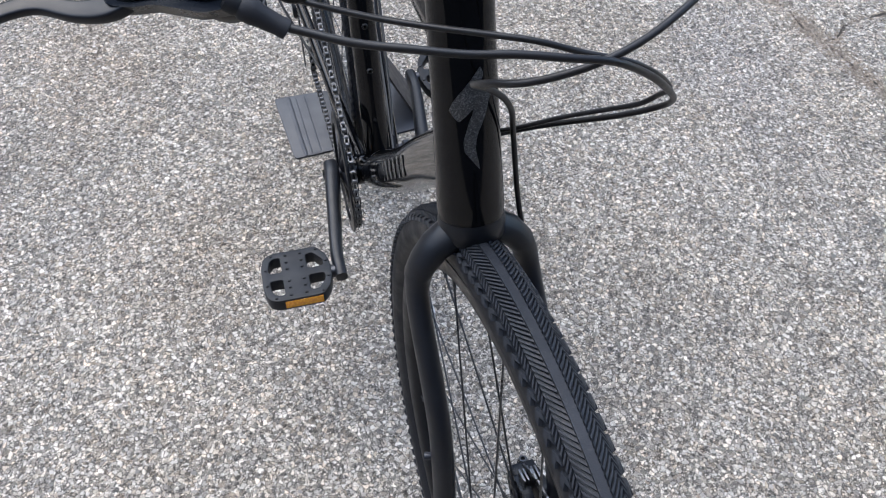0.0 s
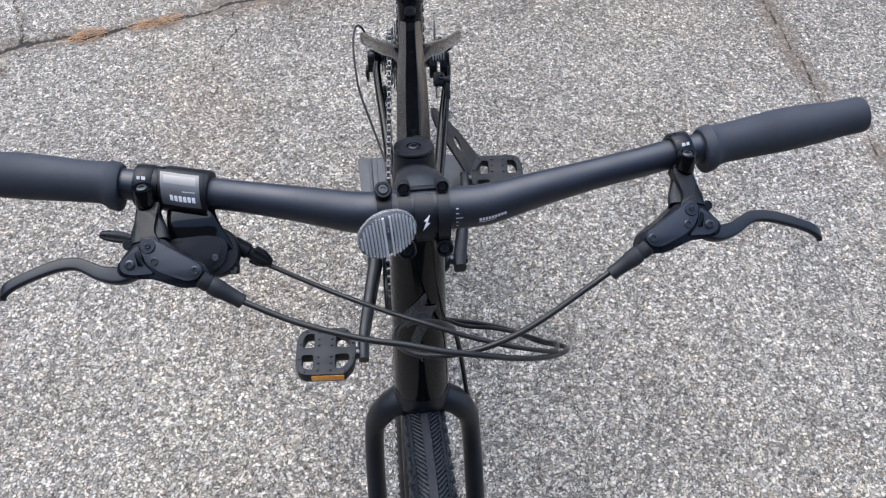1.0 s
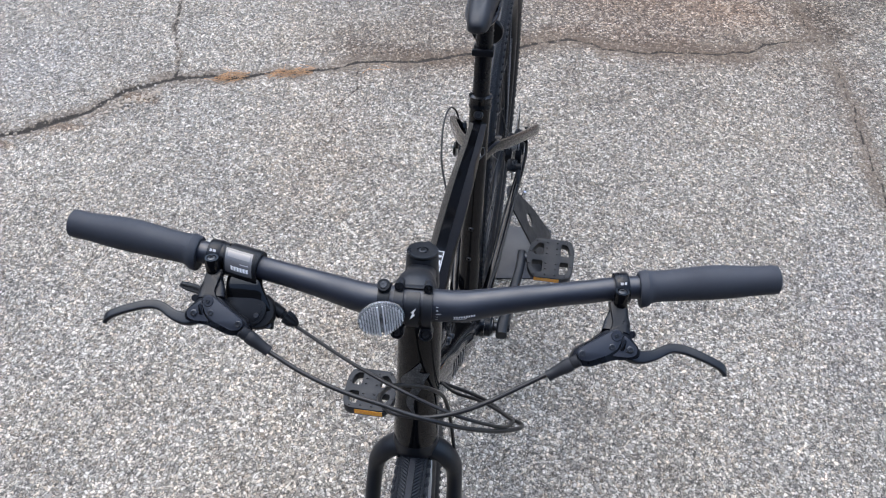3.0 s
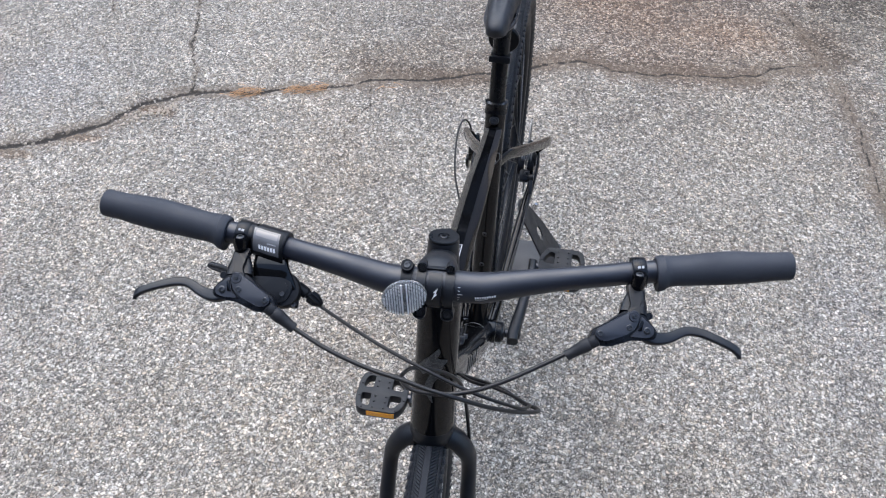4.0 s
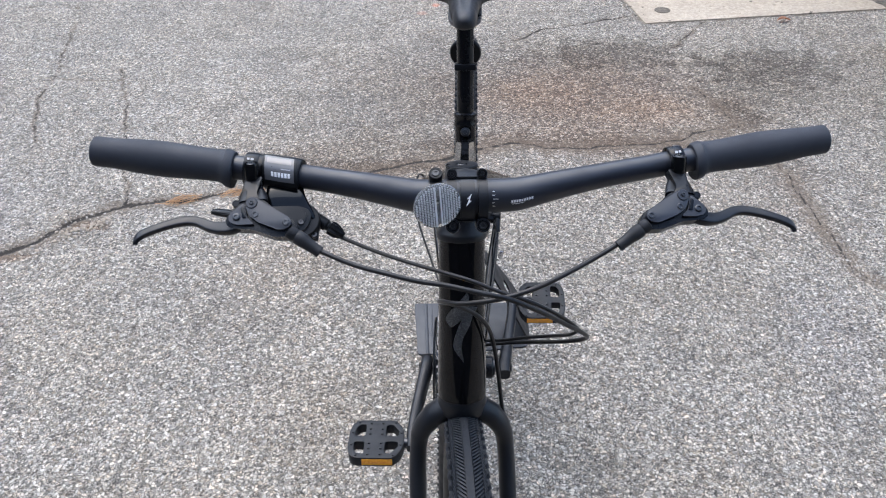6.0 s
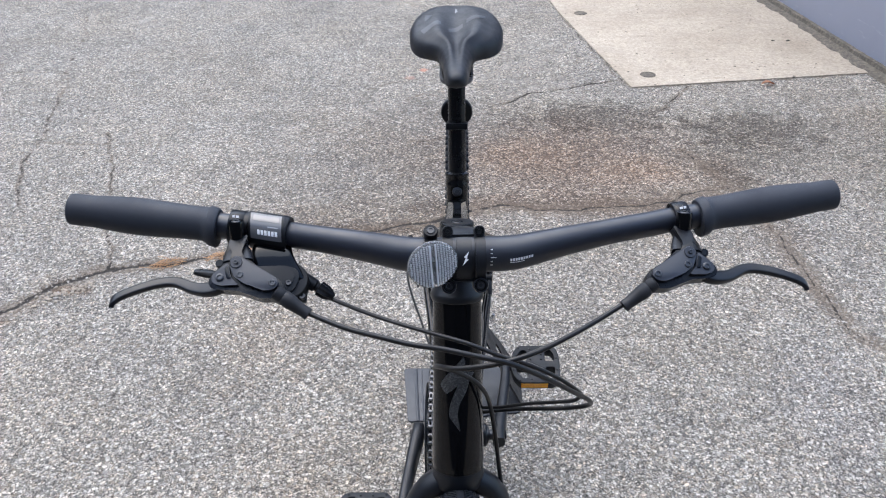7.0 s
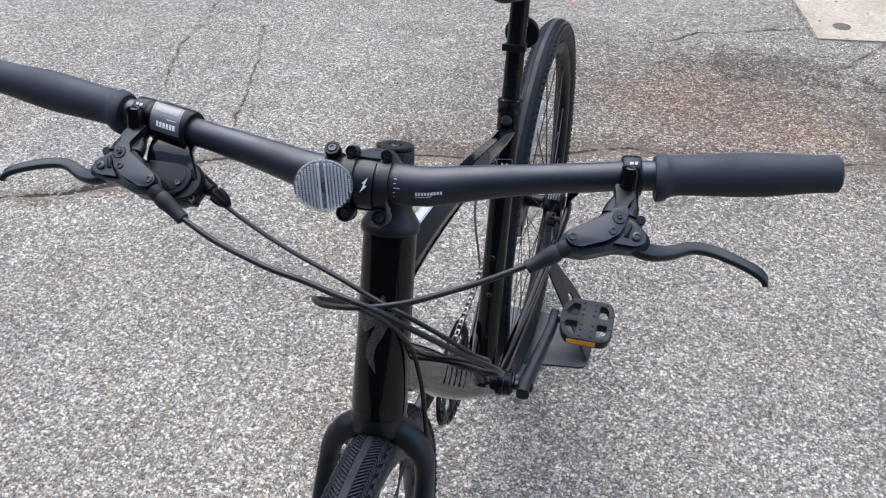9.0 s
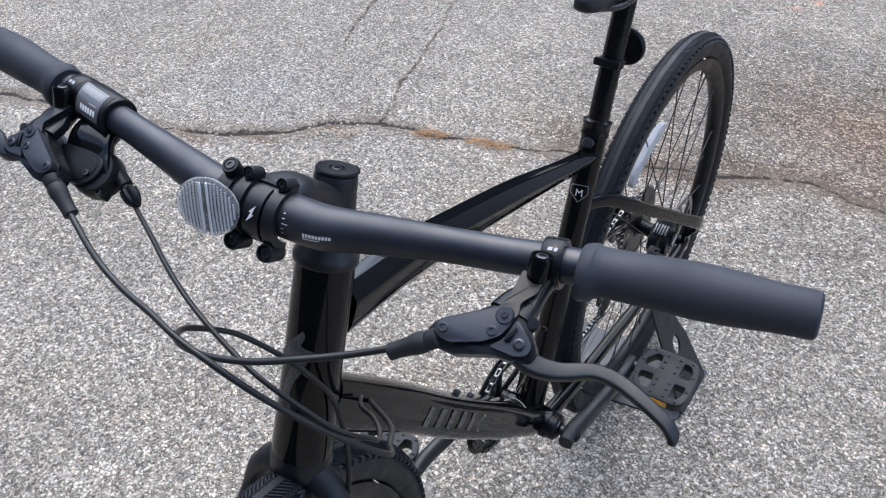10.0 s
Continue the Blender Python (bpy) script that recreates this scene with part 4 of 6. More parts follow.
# wheels, built round the x axis at the origin
def build_wheel(name, m, rear):
    rc, rt = 0.3308, 0.0207
    bm = bmesh.new()
    prof = [(math.radians(a)) for a in (-150, -125, -100, -75, -52, -34, -17, 0, 17, 34, 52, 75, 100, 125, 150)]
    seg = 120
    rings = []
    for k in range(seg):
        th = 2 * math.pi * k / seg
        ring = []
        for a in prof:
            r, x = rc + rt * math.cos(a), rt * 0.97 * math.sin(a)
            ring.append(bm.verts.new((x, r * math.cos(th), r * math.sin(th))))
        rings.append(ring)
    for k in range(seg):
        a, b = rings[k], rings[(k + 1) % seg]
        for j in range(len(prof) - 1):
            bm.faces.new((a[j], a[j + 1], b[j + 1], b[j]))
    label = ("rear" if rear else "front") + " wheel tyre with fine arrow tread and smooth centre strip"
    wheel = tagged(new(name), "spoked bicycle wheel with a black tyre")
    wheel.parent, wheel.matrix_parent_inverse = bicycle, bicycle_inverse
    wheel.matrix_basis = m

    def wp(nm, b, mat, lab="", parent=None, angle=38.0):
        o = part(nm, b, mat, parent or wheel, lab, angle=angle)
        return o

    wp("tyre", bm, TYRE_RUBBER, label, angle=60)
    # raised tread
    def at(phi, th, h):
        r = rc + (rt + h) * math.cos(phi)
        return V((rt + h) * 0.97 * math.sin(phi), r * math.cos(th), r * math.sin(th))

    bm = bmesh.new()
    for k in range(seg):
        t0, t1 = 2 * math.pi * k / seg, 2 * math.pi * (k + 1) / seg
        quad = []
        for ph in (-0.175, -0.165, 0.165, 0.175):
            quad.append((at(ph, t0, 0.0016 if abs(ph) < 0.17 else 0), at(ph, t1, 0.0016 if abs(ph) < 0.17 else 0)))
        vs = [[bm.verts.new(q) for q in pair] for pair in quad]
        for a, b in zip(vs, vs[1:]):
            bm.faces.new((a[0], b[0], b[1], a[1]))
    bmesh.ops.remove_doubles(bm, verts=list(bm.verts), dist=0.00005)
    wp("centre_strip", bm, TYRE_STRIP, "smooth greyer centre strip", angle=30)
    vs, fs = [], []

    def rib(cells, h0, h1):
        """A raised bar over the tyre through (phi, theta-left, theta-right) stations."""
        base = len(vs)
        for ph, ta, tb in cells:
            vs.extend([at(ph, ta, h0), at(ph, tb, h0), at(ph, tb - (tb - ta) * 0.15, h1), at(ph, ta + (tb - ta) * 0.15, h1)])
        n = len(cells)
        for c in range(n - 1):
            i, j = base + 4 * c, base + 4 * (c + 1)
            for q in ((0, 3), (3, 2), (2, 1)):
                fs.append((i + q[0], i + q[1], j + q[1], j + q[0]))
        fs.append((base, base + 1, base + 2, base + 3))
        i = base + 4 * (n - 1)
        fs.append((i, i + 3, i + 2, i + 1))

    count = 440
    step = 2 * math.pi / count
    for k in range(count):
        t = k * step
        for sgn in (-1, 1):
            # long slanting ribs beside the strip, short ones turned back, then arrow knobs on the shoulder
            rib([(sgn * 0.205, t + step * 2.3, t + step * 2.94), (sgn * 0.44, t + step * 1.1, t + step * 1.74), (sgn * 0.62, t, t + step * 0.62)], 0.0, 0.0022)
            rib([(sgn * 0.65, t, t + step * 0.62), (sgn * 0.84, t + step * 1.2, t + step * 1.8)], 0.0, 0.0022)
            if k % 3 == 0:
                rib([(sgn * 0.87, t + step * 1.1, t + step * 3.0), (sgn * 0.99, t, t + step * 1.9), (sgn * 1.14, t + step * 1.1, t + step * 2.7)], 0.0, 0.0034)
    me = bpy.data.meshes.new("tread")
    me.from_pydata([tuple(v) for v in vs], [], fs)
    me.materials.append(TREAD_RUBBER)
    tread = new("tread", me)
    tread.parent = wheel
    tagged(tread, "raised arrow-shaped tread ribs", kind="stuff")
    # rim
    bm = bmesh.new()
    lathe(bm, [(0.3105, -0.0125), (0.3115, -0.0135), (0.309, -0.0135), (0.297, -0.0125), (0.290, -0.007), (0.288, 0.0), (0.290, 0.007), (0.297, 0.0125), (0.309, 0.0135), (0.3115, 0.0135), (0.3105, 0.0125)], Matrix.Rotation(radians(90), 4, "Y"), 96)
    bmesh.ops.delete(bm, geom=[f for f in bm.faces if len(f.verts) > 4], context="FACES")
    wp("rim", bm, PLASTIC, "black alloy rim")
    # hub
    bm = bmesh.new()
    w = 0.064 if rear else 0.050
    fl = 0.024
    lathe(bm, [(0.006, -w), (0.009, -w), (0.010, -fl - 0.012), (0.013, -fl - 0.010), (0.024, -fl - 0.002), (0.024, -fl + 0.002), (0.014, -fl + 0.008), (0.012, 0), (0.014, fl - 0.008), (0.024, fl - 0.002), (0.024, fl + 0.002), (0.013, fl + 0.010), (0.010, fl + 0.012), (0.009, w), (0.006, w)], Matrix.Rotation(radians(90), 4, "Y"), 28)
    wp("hub", bm, ALLOY_BLACK, "black alloy hub")
    # disc rotor on the bicycle's left side
    bm = bmesh.new()
    rx = 0.040 if not rear else 0.046
    R = 0.080
    for k in range(24):
        a0 = 2 * math.pi * k / 24
        pts = [((R - 0.009 + 0.0018 * math.sin(6 * a0)) * math.cos(a0 + q * math.pi / 12 / 4), (R - 0.009) * math.sin(a0 + q * math.pi / 12 / 4)) for q in range(5)]
        outer = [((R + (0.001 if q % 2 else -0.001)) * math.cos(a0 + q * math.pi / 12 / 4), (R + (0.001 if q % 2 else -0.001)) * math.sin(a0 + q * math.pi / 12 / 4)) for q in range(5)][::-1]
        prism(bm, pts + outer, -0.0009, 0.0009, Matrix.Translation((rx, 0, 0)) @ Matrix.Rotation(radians(90), 4, "Y"))
    for k in range(6):
        a = math.pi / 3 * k
        sweep(bm, [(rx, 0.022 * math.cos(a), 0.022 * math.sin(a)), (rx, 0.05 * math.cos(a + 0.25), 0.05 * math.sin(a + 0.25)), (rx, 0.072 * math.cos(a + 0.55), 0.072 * math.sin(a + 0.55))], (0.0009, 0.004), 8, (1, 0, 0))
    lathe(bm, [(0.012, -0.001), (0.025, -0.001), (0.025, 0.001), (0.012, 0.001)], Matrix.Translation((rx, 0, 0)) @ Matrix.Rotation(radians(90), 4, "Y"), 28)
    wp("disc_rotor", bm, CHAIN_STEEL, "steel brake disc")
    # spokes, one mesh for each leaning
    first = {}
    for k in range(28):
        th = 2 * math.pi * k / 28
        sgn = 1 if k % 2 else -1
        lean = 1 if (k // 2) % 2 else -1
        if (sgn, lean) not in first:
            bm = bmesh.new()
            a = lean * 1.05
            sweep(bm, [(sgn * fl, 0.022 * math.cos(a), 0.022 * math.sin(a)), (sgn * 0.003, 0.291, 0)], 0.00105, 6)
            lathe(bm, [(0.0018, 0), (0.0018, 0.014), (0.001, 0.015)], along((sgn * 0.003, 0.293, 0), (sgn * 0.07, -1, 0)), 6)
            first[(sgn, lean)] = part("spoke", bm, SPOKE, wheel)
            first[(sgn, lean)].matrix_basis = Matrix.Rotation(th, 4, "X")
        else:
            again(first[(sgn, lean)], Matrix.Rotation(th, 4, "X"), wheel)
    # clear spoke reflector
    bm = bmesh.new()
    arc = [(0.262 * math.cos(a), 0.262 * math.sin(a)) for a in np.linspace(-0.27, 0.27, 11)] + [((0.283 - 14 * max(abs(a) - 0.15, 0) ** 2 * 0.06) * math.cos(a), (0.283 - 14 * max(abs(a) - 0.15, 0) ** 2 * 0.06) * math.sin(a)) for a in np.linspace(0.26, -0.26, 11)]
    if rear:
        arc = [(x * 0.9, y * 0.9) for x, y in arc]
    prism(bm, arc, -0.005, 0.005, Matrix.Rotation(radians(115 if rear else -2), 4, "X") @ basis((0.004, 0, 0), (0, 1, 0), (1, 0, 0)), 0.002)
    wp("spoke_reflector", bm, DULL_WHITE, "white spoke reflector")
    return wheel


front_wheel = build_wheel("front_wheel", STEER @ Matrix.Translation(FRONT_HUB), False)
rear_wheel = build_wheel("rear_wheel", Matrix.Translation(REAR_HUB), True)

# front and rear brake calipers
def caliper(m, parent_label):
    bm = bmesh.new()
    for x in (-0.0085, 0.0085):
        prism(bm, rounded([(-0.026, -0.016), (0.024, -0.016), (0.028, 0.002), (0.014, 0.017), (-0.018, 0.017), (-0.028, 0.004)], 0.007), x - 0.0055, x + 0.0055, Matrix(((0, 0, 1, 0), (1, 0, 0, 0), (0, 1, 0, 0), (0, 0, 0, 1))), 0.0018)
    box(bm, (0.026, 0.014, 0.010), pose(0, 0.016, 0.012), 0.002)
    box(bm, (0.018, 0.022, 0.016), pose(0, -0.032, 0.004), 0.004)
    c = bike("brake_caliper", bm, ALLOY_BLACK, parent_label, m)
    for sx in (-1, 1):
        bm = bmesh.new()
        lathe(bm, [(0.0, 0.0), (0.0115, 0.0), (0.0120, 0.0025), (0.0105, 0.0040), (0.006, 0.0042), (0.0055, 0.003), (0, 0.003)], along(V(sx * 0.0135, 0.001, 0.0), (sx, 0, 0)), 24)
        bike("piston_cap", bm, PLASTIC, m=m, parent=c)
    for y in (-0.030, 0.028):
        bm = bmesh.new()
        lathe(bm, [(0.0, -0.026), (0.0062, -0.026), (0.0062, 0.004), (0.0050, 0.005), (0, 0.005)], along(V(0.004, y, 0.004), (0, 0, 1)), 14)
        bike("mount_post", bm, ALLOY_BLACK, m=m, parent=c)
        bolt("caliper_bolt", c, V(0.004, y, 0.010), (0, 0, 1), 0.0050, 0.005, BOLT_STEEL, m)
    bm = bmesh.new()
    for k in range(5):
        box(bm, (0.0022, 0.016, 0.012), pose(-0.008 + 0.004 * k, 0, 0.0195), 0.0006)
    bike("cooling_fins", bm, CHAIN_STEEL, "bright cooling fins on the pads", m=m, parent=c)
    bm = bmesh.new()
    lathe(bm, [(0.0, -0.005), (0.0072, -0.005), (0.0072, 0.005), (0.0, 0.005)], along(V(0.012, -0.036, 0.010), (1, 0, 0)), 18)
    sweep(bm, [V(0.012, -0.036, 0.010), V(0.013, -0.050, 0.012), V(0.014, -0.066, 0.010)], [0.0048, 0.0042, 0.0034], 12)
    bike("hose_fitting", bm, PLASTIC, m=m, parent=c)
    bm = bmesh.new()
    box(bm, (0.0006, 0.016, 0.009), pose(0.0178, 0.001, 0.0), 0.0)
    bike("caliper_print", bm, DULL_WHITE, "pale printed patch", m, c)
    return c


caliper(STEER @ basis(FRONT_HUB + V(0.040, 0.045, 0.030), V(1, 0, 0), V(0, 0.3, 1)), "black hydraulic disc brake caliper on the fork")
caliper(basis(REAR_HUB + V(0.048, -0.082, 0.058), V(1, 0, 0), V(0, -0.55, 0.83)) @ Matrix.Scale(1.15, 4), "black hydraulic disc brake caliper inside the rear stays")

# stem, handlebar and their fittings (given for straight steering)
BAR_C = V(0, -0.078, 0.941)
bm = bmesh.new()
lathe(bm, [(0.0145, 0.0), (0.0182, 0.0), (0.0190, 0.002), (0.0184, 0.012), (0.0172, 0.030), (0.0168, 0.040), (0.0160, 0.042), (0.0, 0.042)], along(on_axis(0.8885), AXIS), 28)
sweep(bm, curve_points([on_axis(0.905) + V(0, 0.006, 0), on_axis(0.913) + V(0, -0.02, 0.002), BAR_C + V(0, 0.024, -0.002), BAR_C + V(0, 0.008, 0)], 10), [(0.017, 0.019), (0.0165, 0.0185), (0.0155, 0.0175), (0.0150, 0.017), (0.0150, 0.0165), (0.0155, 0.0165), (0.017, 0.017), (0.0195, 0.0175), (0.021, 0.018), (0.0215, 0.0185)], 20, (1, 0, 0), power=2.6)
stem = bike("stem", bm, SATIN_DARK, "satin black stem", STEER)
bm = bmesh.new()
top = on_axis(0.9295)
lathe(bm, [(0.0, 0.0), (0.0164, 0.0), (0.0165, 0.0018), (0.0158, 0.0028), (0.0135, 0.0030), (0.0062, 0.0026), (0.0056, 0.001), (0.0, 0.001)], along(top, AXIS), 32)
bike("top_cap", bm, PLASTIC, "black top cap with a sunken bolt", STEER, stem)
bolt("top_cap_bolt", stem, top + AXIS * 0.001, AXIS, 0.0045, 0.002, DARK_STEEL, STEER)
for dz in (0.008, 0.028):
    bolt("pinch_bolt", stem, on_axis(0.893 + dz) + V(0.004, 0.0195, 0), (0.25, 0.97, 0), 0.0042, 0.003, ALLOY_BLACK, STEER)
fm = basis(BAR_C, V(0, -0.87, 0.50), V(1, 0, 0))


def clamp_arc(r_out, r_in, a_end, swell):
    """A C-shaped outline that swells outwards towards its ends."""
    out = []
    for a in np.linspace(-a_end, a_end, 25):
        k = min(max((abs(a) - 1.0) / 0.6, 0.0), 1.0)
        r = r_out + swell * k * k * (3 - 2 * k)
        out.append((math.cos(a) * r, math.sin(a) * r))
    return out + [(math.cos(a) * r_in, math.sin(a) * r_in) for a in np.linspace(a_end, -a_end, 25)]


bm = bmesh.new()
for c in (-0.0140, 0.0140):
    prism(bm, clamp_arc(0.0222, 0.0162, 1.62, 0.0030), c - 0.0044, c + 0.0044, fm, 0.0018, 3)
prism(bm, clamp_arc(0.0184, 0.0162, 1.55, 0.001), -0.0100, 0.0100, fm)
prism(bm, clamp_arc(0.0213, 0.0175, 1.05, 0.0), -0.0066, 0.0066, fm, 0.0014, 3)
for a in (1.42, -1.42):
    prism(bm, clamp_arc(0.0212, 0.0175, 0.14, 0.0), -0.0100, 0.0100, fm @ Matrix.Rotation(a, 4, "Z"), 0.001)
for sx in (-1, 1):
    for a in (1.24, -1.22):
        k = 1.0 if a > 0 else 0.7
        lathe(bm, [(0.0, -0.006), (0.0066 * k, -0.006), (0.0068 * k, 0.0080 * k), (0.0062 * k, 0.0094 * k), (0.0052 * k, 0.0094 * k), (0.0048 * k, 0.0052 * k), (0, 0.0052 * k)], along(fm @ V(math.cos(a) * 0.021, math.sin(a) * 0.0250, sx * 0.0138), fm.to_3x3() @ V(1, 0, 0)), 18)
bike("stem_faceplate", bm, SATIN_DARK, "forged black handlebar clamp", STEER, stem)
for sx in (-1, 1):
    for a in (1.24, -1.22):
        bolt("clamp_bolt", stem, fm @ V(math.cos(a) * 0.021 + (0.0054 if a > 0 else 0.0038), math.sin(a) * 0.0250, sx * 0.0138), fm.to_3x3() @ V(1, 0, 0), 0.0043 if a > 0 else 0.0031, 0.0022, BOLT_STEEL, STEER)
bm = bmesh.new()
prism(bm, [(0.0025, 0.0058), (-0.0020, 0.0010), (-0.0002, 0.0008), (-0.0028, -0.0058), (0.0022, -0.0006), (0.0004, -0.0004)], 0.0, 0.0006, basis(fm @ V(0.0215, 0.0, 0.001), V(1, 0, 0), V(0, -0.87, 0.50)))
bike("faceplate_mark", bm, WHITE_PRINT, "white printed flash mark", STEER, stem)

BAR_SIDE = [(0.042, -0.078, 0.9448), (0.066, -0.0745, 0.9478), (0.093, -0.0700, 0.9515), (0.117, -0.0661, 0.9543), (0.143, -0.0619, 0.9570), (0.168, -0.0577, 0.9588), (0.200, -0.0525, 0.9618), (0.340, -0.038, 0.9750)]
BAR = [(-x, y, z) for x, y, z in BAR_SIDE[::-1]] + [(0, -0.078, 0.9445)] + BAR_SIDE
bm = bmesh.new()
line = curve_points(BAR, 61)
sweep(bm, line, [float(np.interp(abs(p[0]), [0, 0.045, 0.09, 0.13, 0.4], [0.0159, 0.0155, 0.0130, 0.0113, 0.0111])) for p in line], 24)
handlebar = bike("handlebar", bm, SATIN, "satin black riser handlebar", STEER)


def bar_at(x):
    i = int(np.argmin(np.abs(line[:, 0] - x)))
    a, b = line[max(i - 1, 0)], line[min(i + 1, 60)]
    t = (x - line[i][0]) / max(b[0] - a[0], 1e-6)
    return V(*(line[i] + (b - a) * t)), V(*(b - a)).normalized()


# printed marks on the bar: plain bars and a row of ticks
bm = bmesh.new()
def bar_patch(bm, x0, x1, a0, a1, r_add=0.0004):
    rows_ = []
    for x in np.linspace(x0, x1, 5):
        c, d = bar_at(x)
        r = float(np.interp(abs(x), [0, 0.045, 0.09, 0.13, 0.4], [0.0159, 0.0155, 0.0130, 0.0113, 0.0111])) + r_add
        rows_.append([bm.verts.new(c + V(0, -math.cos(a) * r, math.sin(a) * r)) for a in np.linspace(a0, a1, 4)])
    for p, q in zip(rows_, rows_[1:]):
        for j in range(3):
            bm.faces.new((p[j], p[j + 1], q[j + 1], q[j]))


for k in range(9):
    bar_patch(bm, 0.0395 + 0.0023 * k, 0.0412 + 0.0023 * k, 0.10, 0.26)
bar_patch(bm, 0.0395, 0.052, 0.00, 0.04)
for k in range(5):
    bar_patch(bm, 0.0225, 0.0245 if k != 2 else 0.0275, -0.10 + 0.22 * k, -0.065 + 0.22 * k)
bike("bar_print", bm, WHITE_PRINT, "white printed bars and alignment ticks", STEER, handlebar)

for sx in (-1, 1):
    c0, _ = bar_at(sx * 0.213)
    c1, _ = bar_at(sx * 0.338)
    dr = (c1 - c0).normalized()
    L = (c1 - c0).length
    bm = bmesh.new()
    prof = [(0.0115, 0.0), (0.0165, 0.0), (0.0176, 0.0015), (0.0176, 0.0075), (0.0160, 0.0095), (0.0152, 0.014), (0.0150, 0.020), (0.0152, 0.030), (0.0160, 0.048), (0.0166, 0.065), (0.0163, 0.080), (0.0152, 0.096), (0.0142, L - 0.020), (0.0139, L - 0.012), (0.0139, L + 0.0), (0.0135, L + 0.003), (0.0115, L + 0.0045), (0.0, L + 0.005)]
    lathe(bm, prof, along(c0, dr), 36)
    for v in bm.verts:
        q = (v.co - c0).dot(dr)
        if 0.03 < q < 0.10:
            k = math.sin((q - 0.03) / 0.07 * math.pi)
            v.co += V(0, 0.0018, -0.0012) * k
        if q < 0.012:
            v.co += V(0, -0.0018, -0.002) * (1 - q / 0.012)
    bike("grip", bm, GRIP_RUBBER, "dark grey contoured rubber grip", STEER)


# brake levers, built for the left side and mirrored
def brake_lever(mirror):
    m = STEER @ (Matrix.Diagonal((-1, 1, 1, 1)) if mirror else Matrix())
    bm = bmesh.new()
    c, d = bar_at(0.196)
    lathe(bm, [(0.0119, -0.0066), (0.0148, -0.0066), (0.0155, -0.0056), (0.0155, 0.0056), (0.0148, 0.0066), (0.0119, 0.0066)], along(c, d), 28, close=True)
    lever = bike("brake_lever", bm, ALLOY_BLACK, "black hydraulic brake lever clamped to the bar", m)
    bm = bmesh.new()
    for k, w in ((-0.0016, 0.0028), (0.0018, 0.0022)):
        rows_ = []
        for x in (k - w / 2, k + w / 2):
            rows_.append([bm.verts.new(c + d * x + V(0, -math.cos(a) * 0.0159, math.sin(a) * 0.0159)) for a in np.linspace(1.10, 1.26, 4)])
        for j in range(3):
            bm.faces.new((rows_[0][j], rows_[0][j + 1], rows_[1][j + 1], rows_[1][j]))
    bike("clamp_print", bm, PALE_GREY, "tiny pale printed bars", m, lever)
    # knuckle: a half-round boss with a sunken screw, running down into the neck
    bm = bmesh.new()
    knuckle = V(0.194, -0.0710, 0.9718)
    lathe(bm, [(0.0, -0.024), (0.0035, -0.023), (0.0060, -0.018), (0.0068, -0.010), (0.0070, 0.0045), (0.0064, 0.0062), (0.0046, 0.0062), (0.0042, 0.0046), (0.0, 0.0046)], along(knuckle, (0, 0.25, 0.97)), 24)
    bike("clamp_knuckle", bm, GLOSS, m=m, parent=lever)
    bolt("clamp_screw", lever, knuckle + V(0, 0.25, 0.97) * 0.0050, (0, 0.25, 0.97), 0.0038, 0.0014, BOLT_STEEL, m)
    n = V(0.05, -0.60, 0.80)
    pm = basis(V(0.190, -0.1065, 0.9585), V(1, 0, -0.06), n)
    flip = pm @ Matrix.Diagonal((1, -1, 1, 1))

    def pl(outline, lo_, hi_, nm, mat, r=0.003, bev=0.0012, parent=lever, label=""):
        b = bmesh.new()
        prism(b, rounded(outline, r, 4), lo_, hi_, None, bev)
        if nm.startswith("neck"):
            bmesh.ops.subdivide_edges(b, edges=[e for e in b.edges if e.calc_length() > 0.004], cuts=3)
            for q in b.verts:
                q.co.z -= max(0.0, -q.co.y - 0.009) * 0.62
        b.transform(flip)
        return bike(nm, b, mat, label, m, parent)

    bm = bmesh.new()
    sweep(bm, [(0.195, -0.062, 0.9560), (0.1945, -0.071, 0.9555), (0.193, -0.081, 0.9545), (0.1915, -0.091, 0.9545), (0.190, -0.101, 0.9540)], [(0.0075, 0.0065), (0.0078, 0.0058), (0.0098, 0.0056), (0.0124, 0.0056), (0.0130, 0.0056)], 16, (1, 0, 0), power=4.0)
    neck = bike("neck", bm, ALLOY_BLACK, m=m, parent=lever)
    # the neck's raised web, and a lower wing split from it by a step
    pl([(-0.0062, -0.0310), (0.0092, -0.0310), (0.0112, -0.0125), (0.0120, -0.0031), (0.0205, 0.0077), (0.0200, 0.0140), (0.0100, 0.0185), (-0.0042, 0.0197), (-0.0078, -0.0014), (-0.0032, -0.0108)], -0.0120, -0.0040, "neck_wing", ALLOY_BLACK, 0.0025, 0.0008, neck)
    pl([(-0.0058, -0.0310), (0.0084, -0.0310), (0.0092, -0.0200), (0.0055, -0.0135), (0.0042, -0.0098), (0.0064, -0.0045), (0.0040, 0.0020), (-0.0040, 0.0030), (-0.0080, 0.0000), (-0.0034, -0.0108)], -0.0100, -0.0008, "neck_web", ALLOY_BLACK, 0.0018, 0.0010, neck)
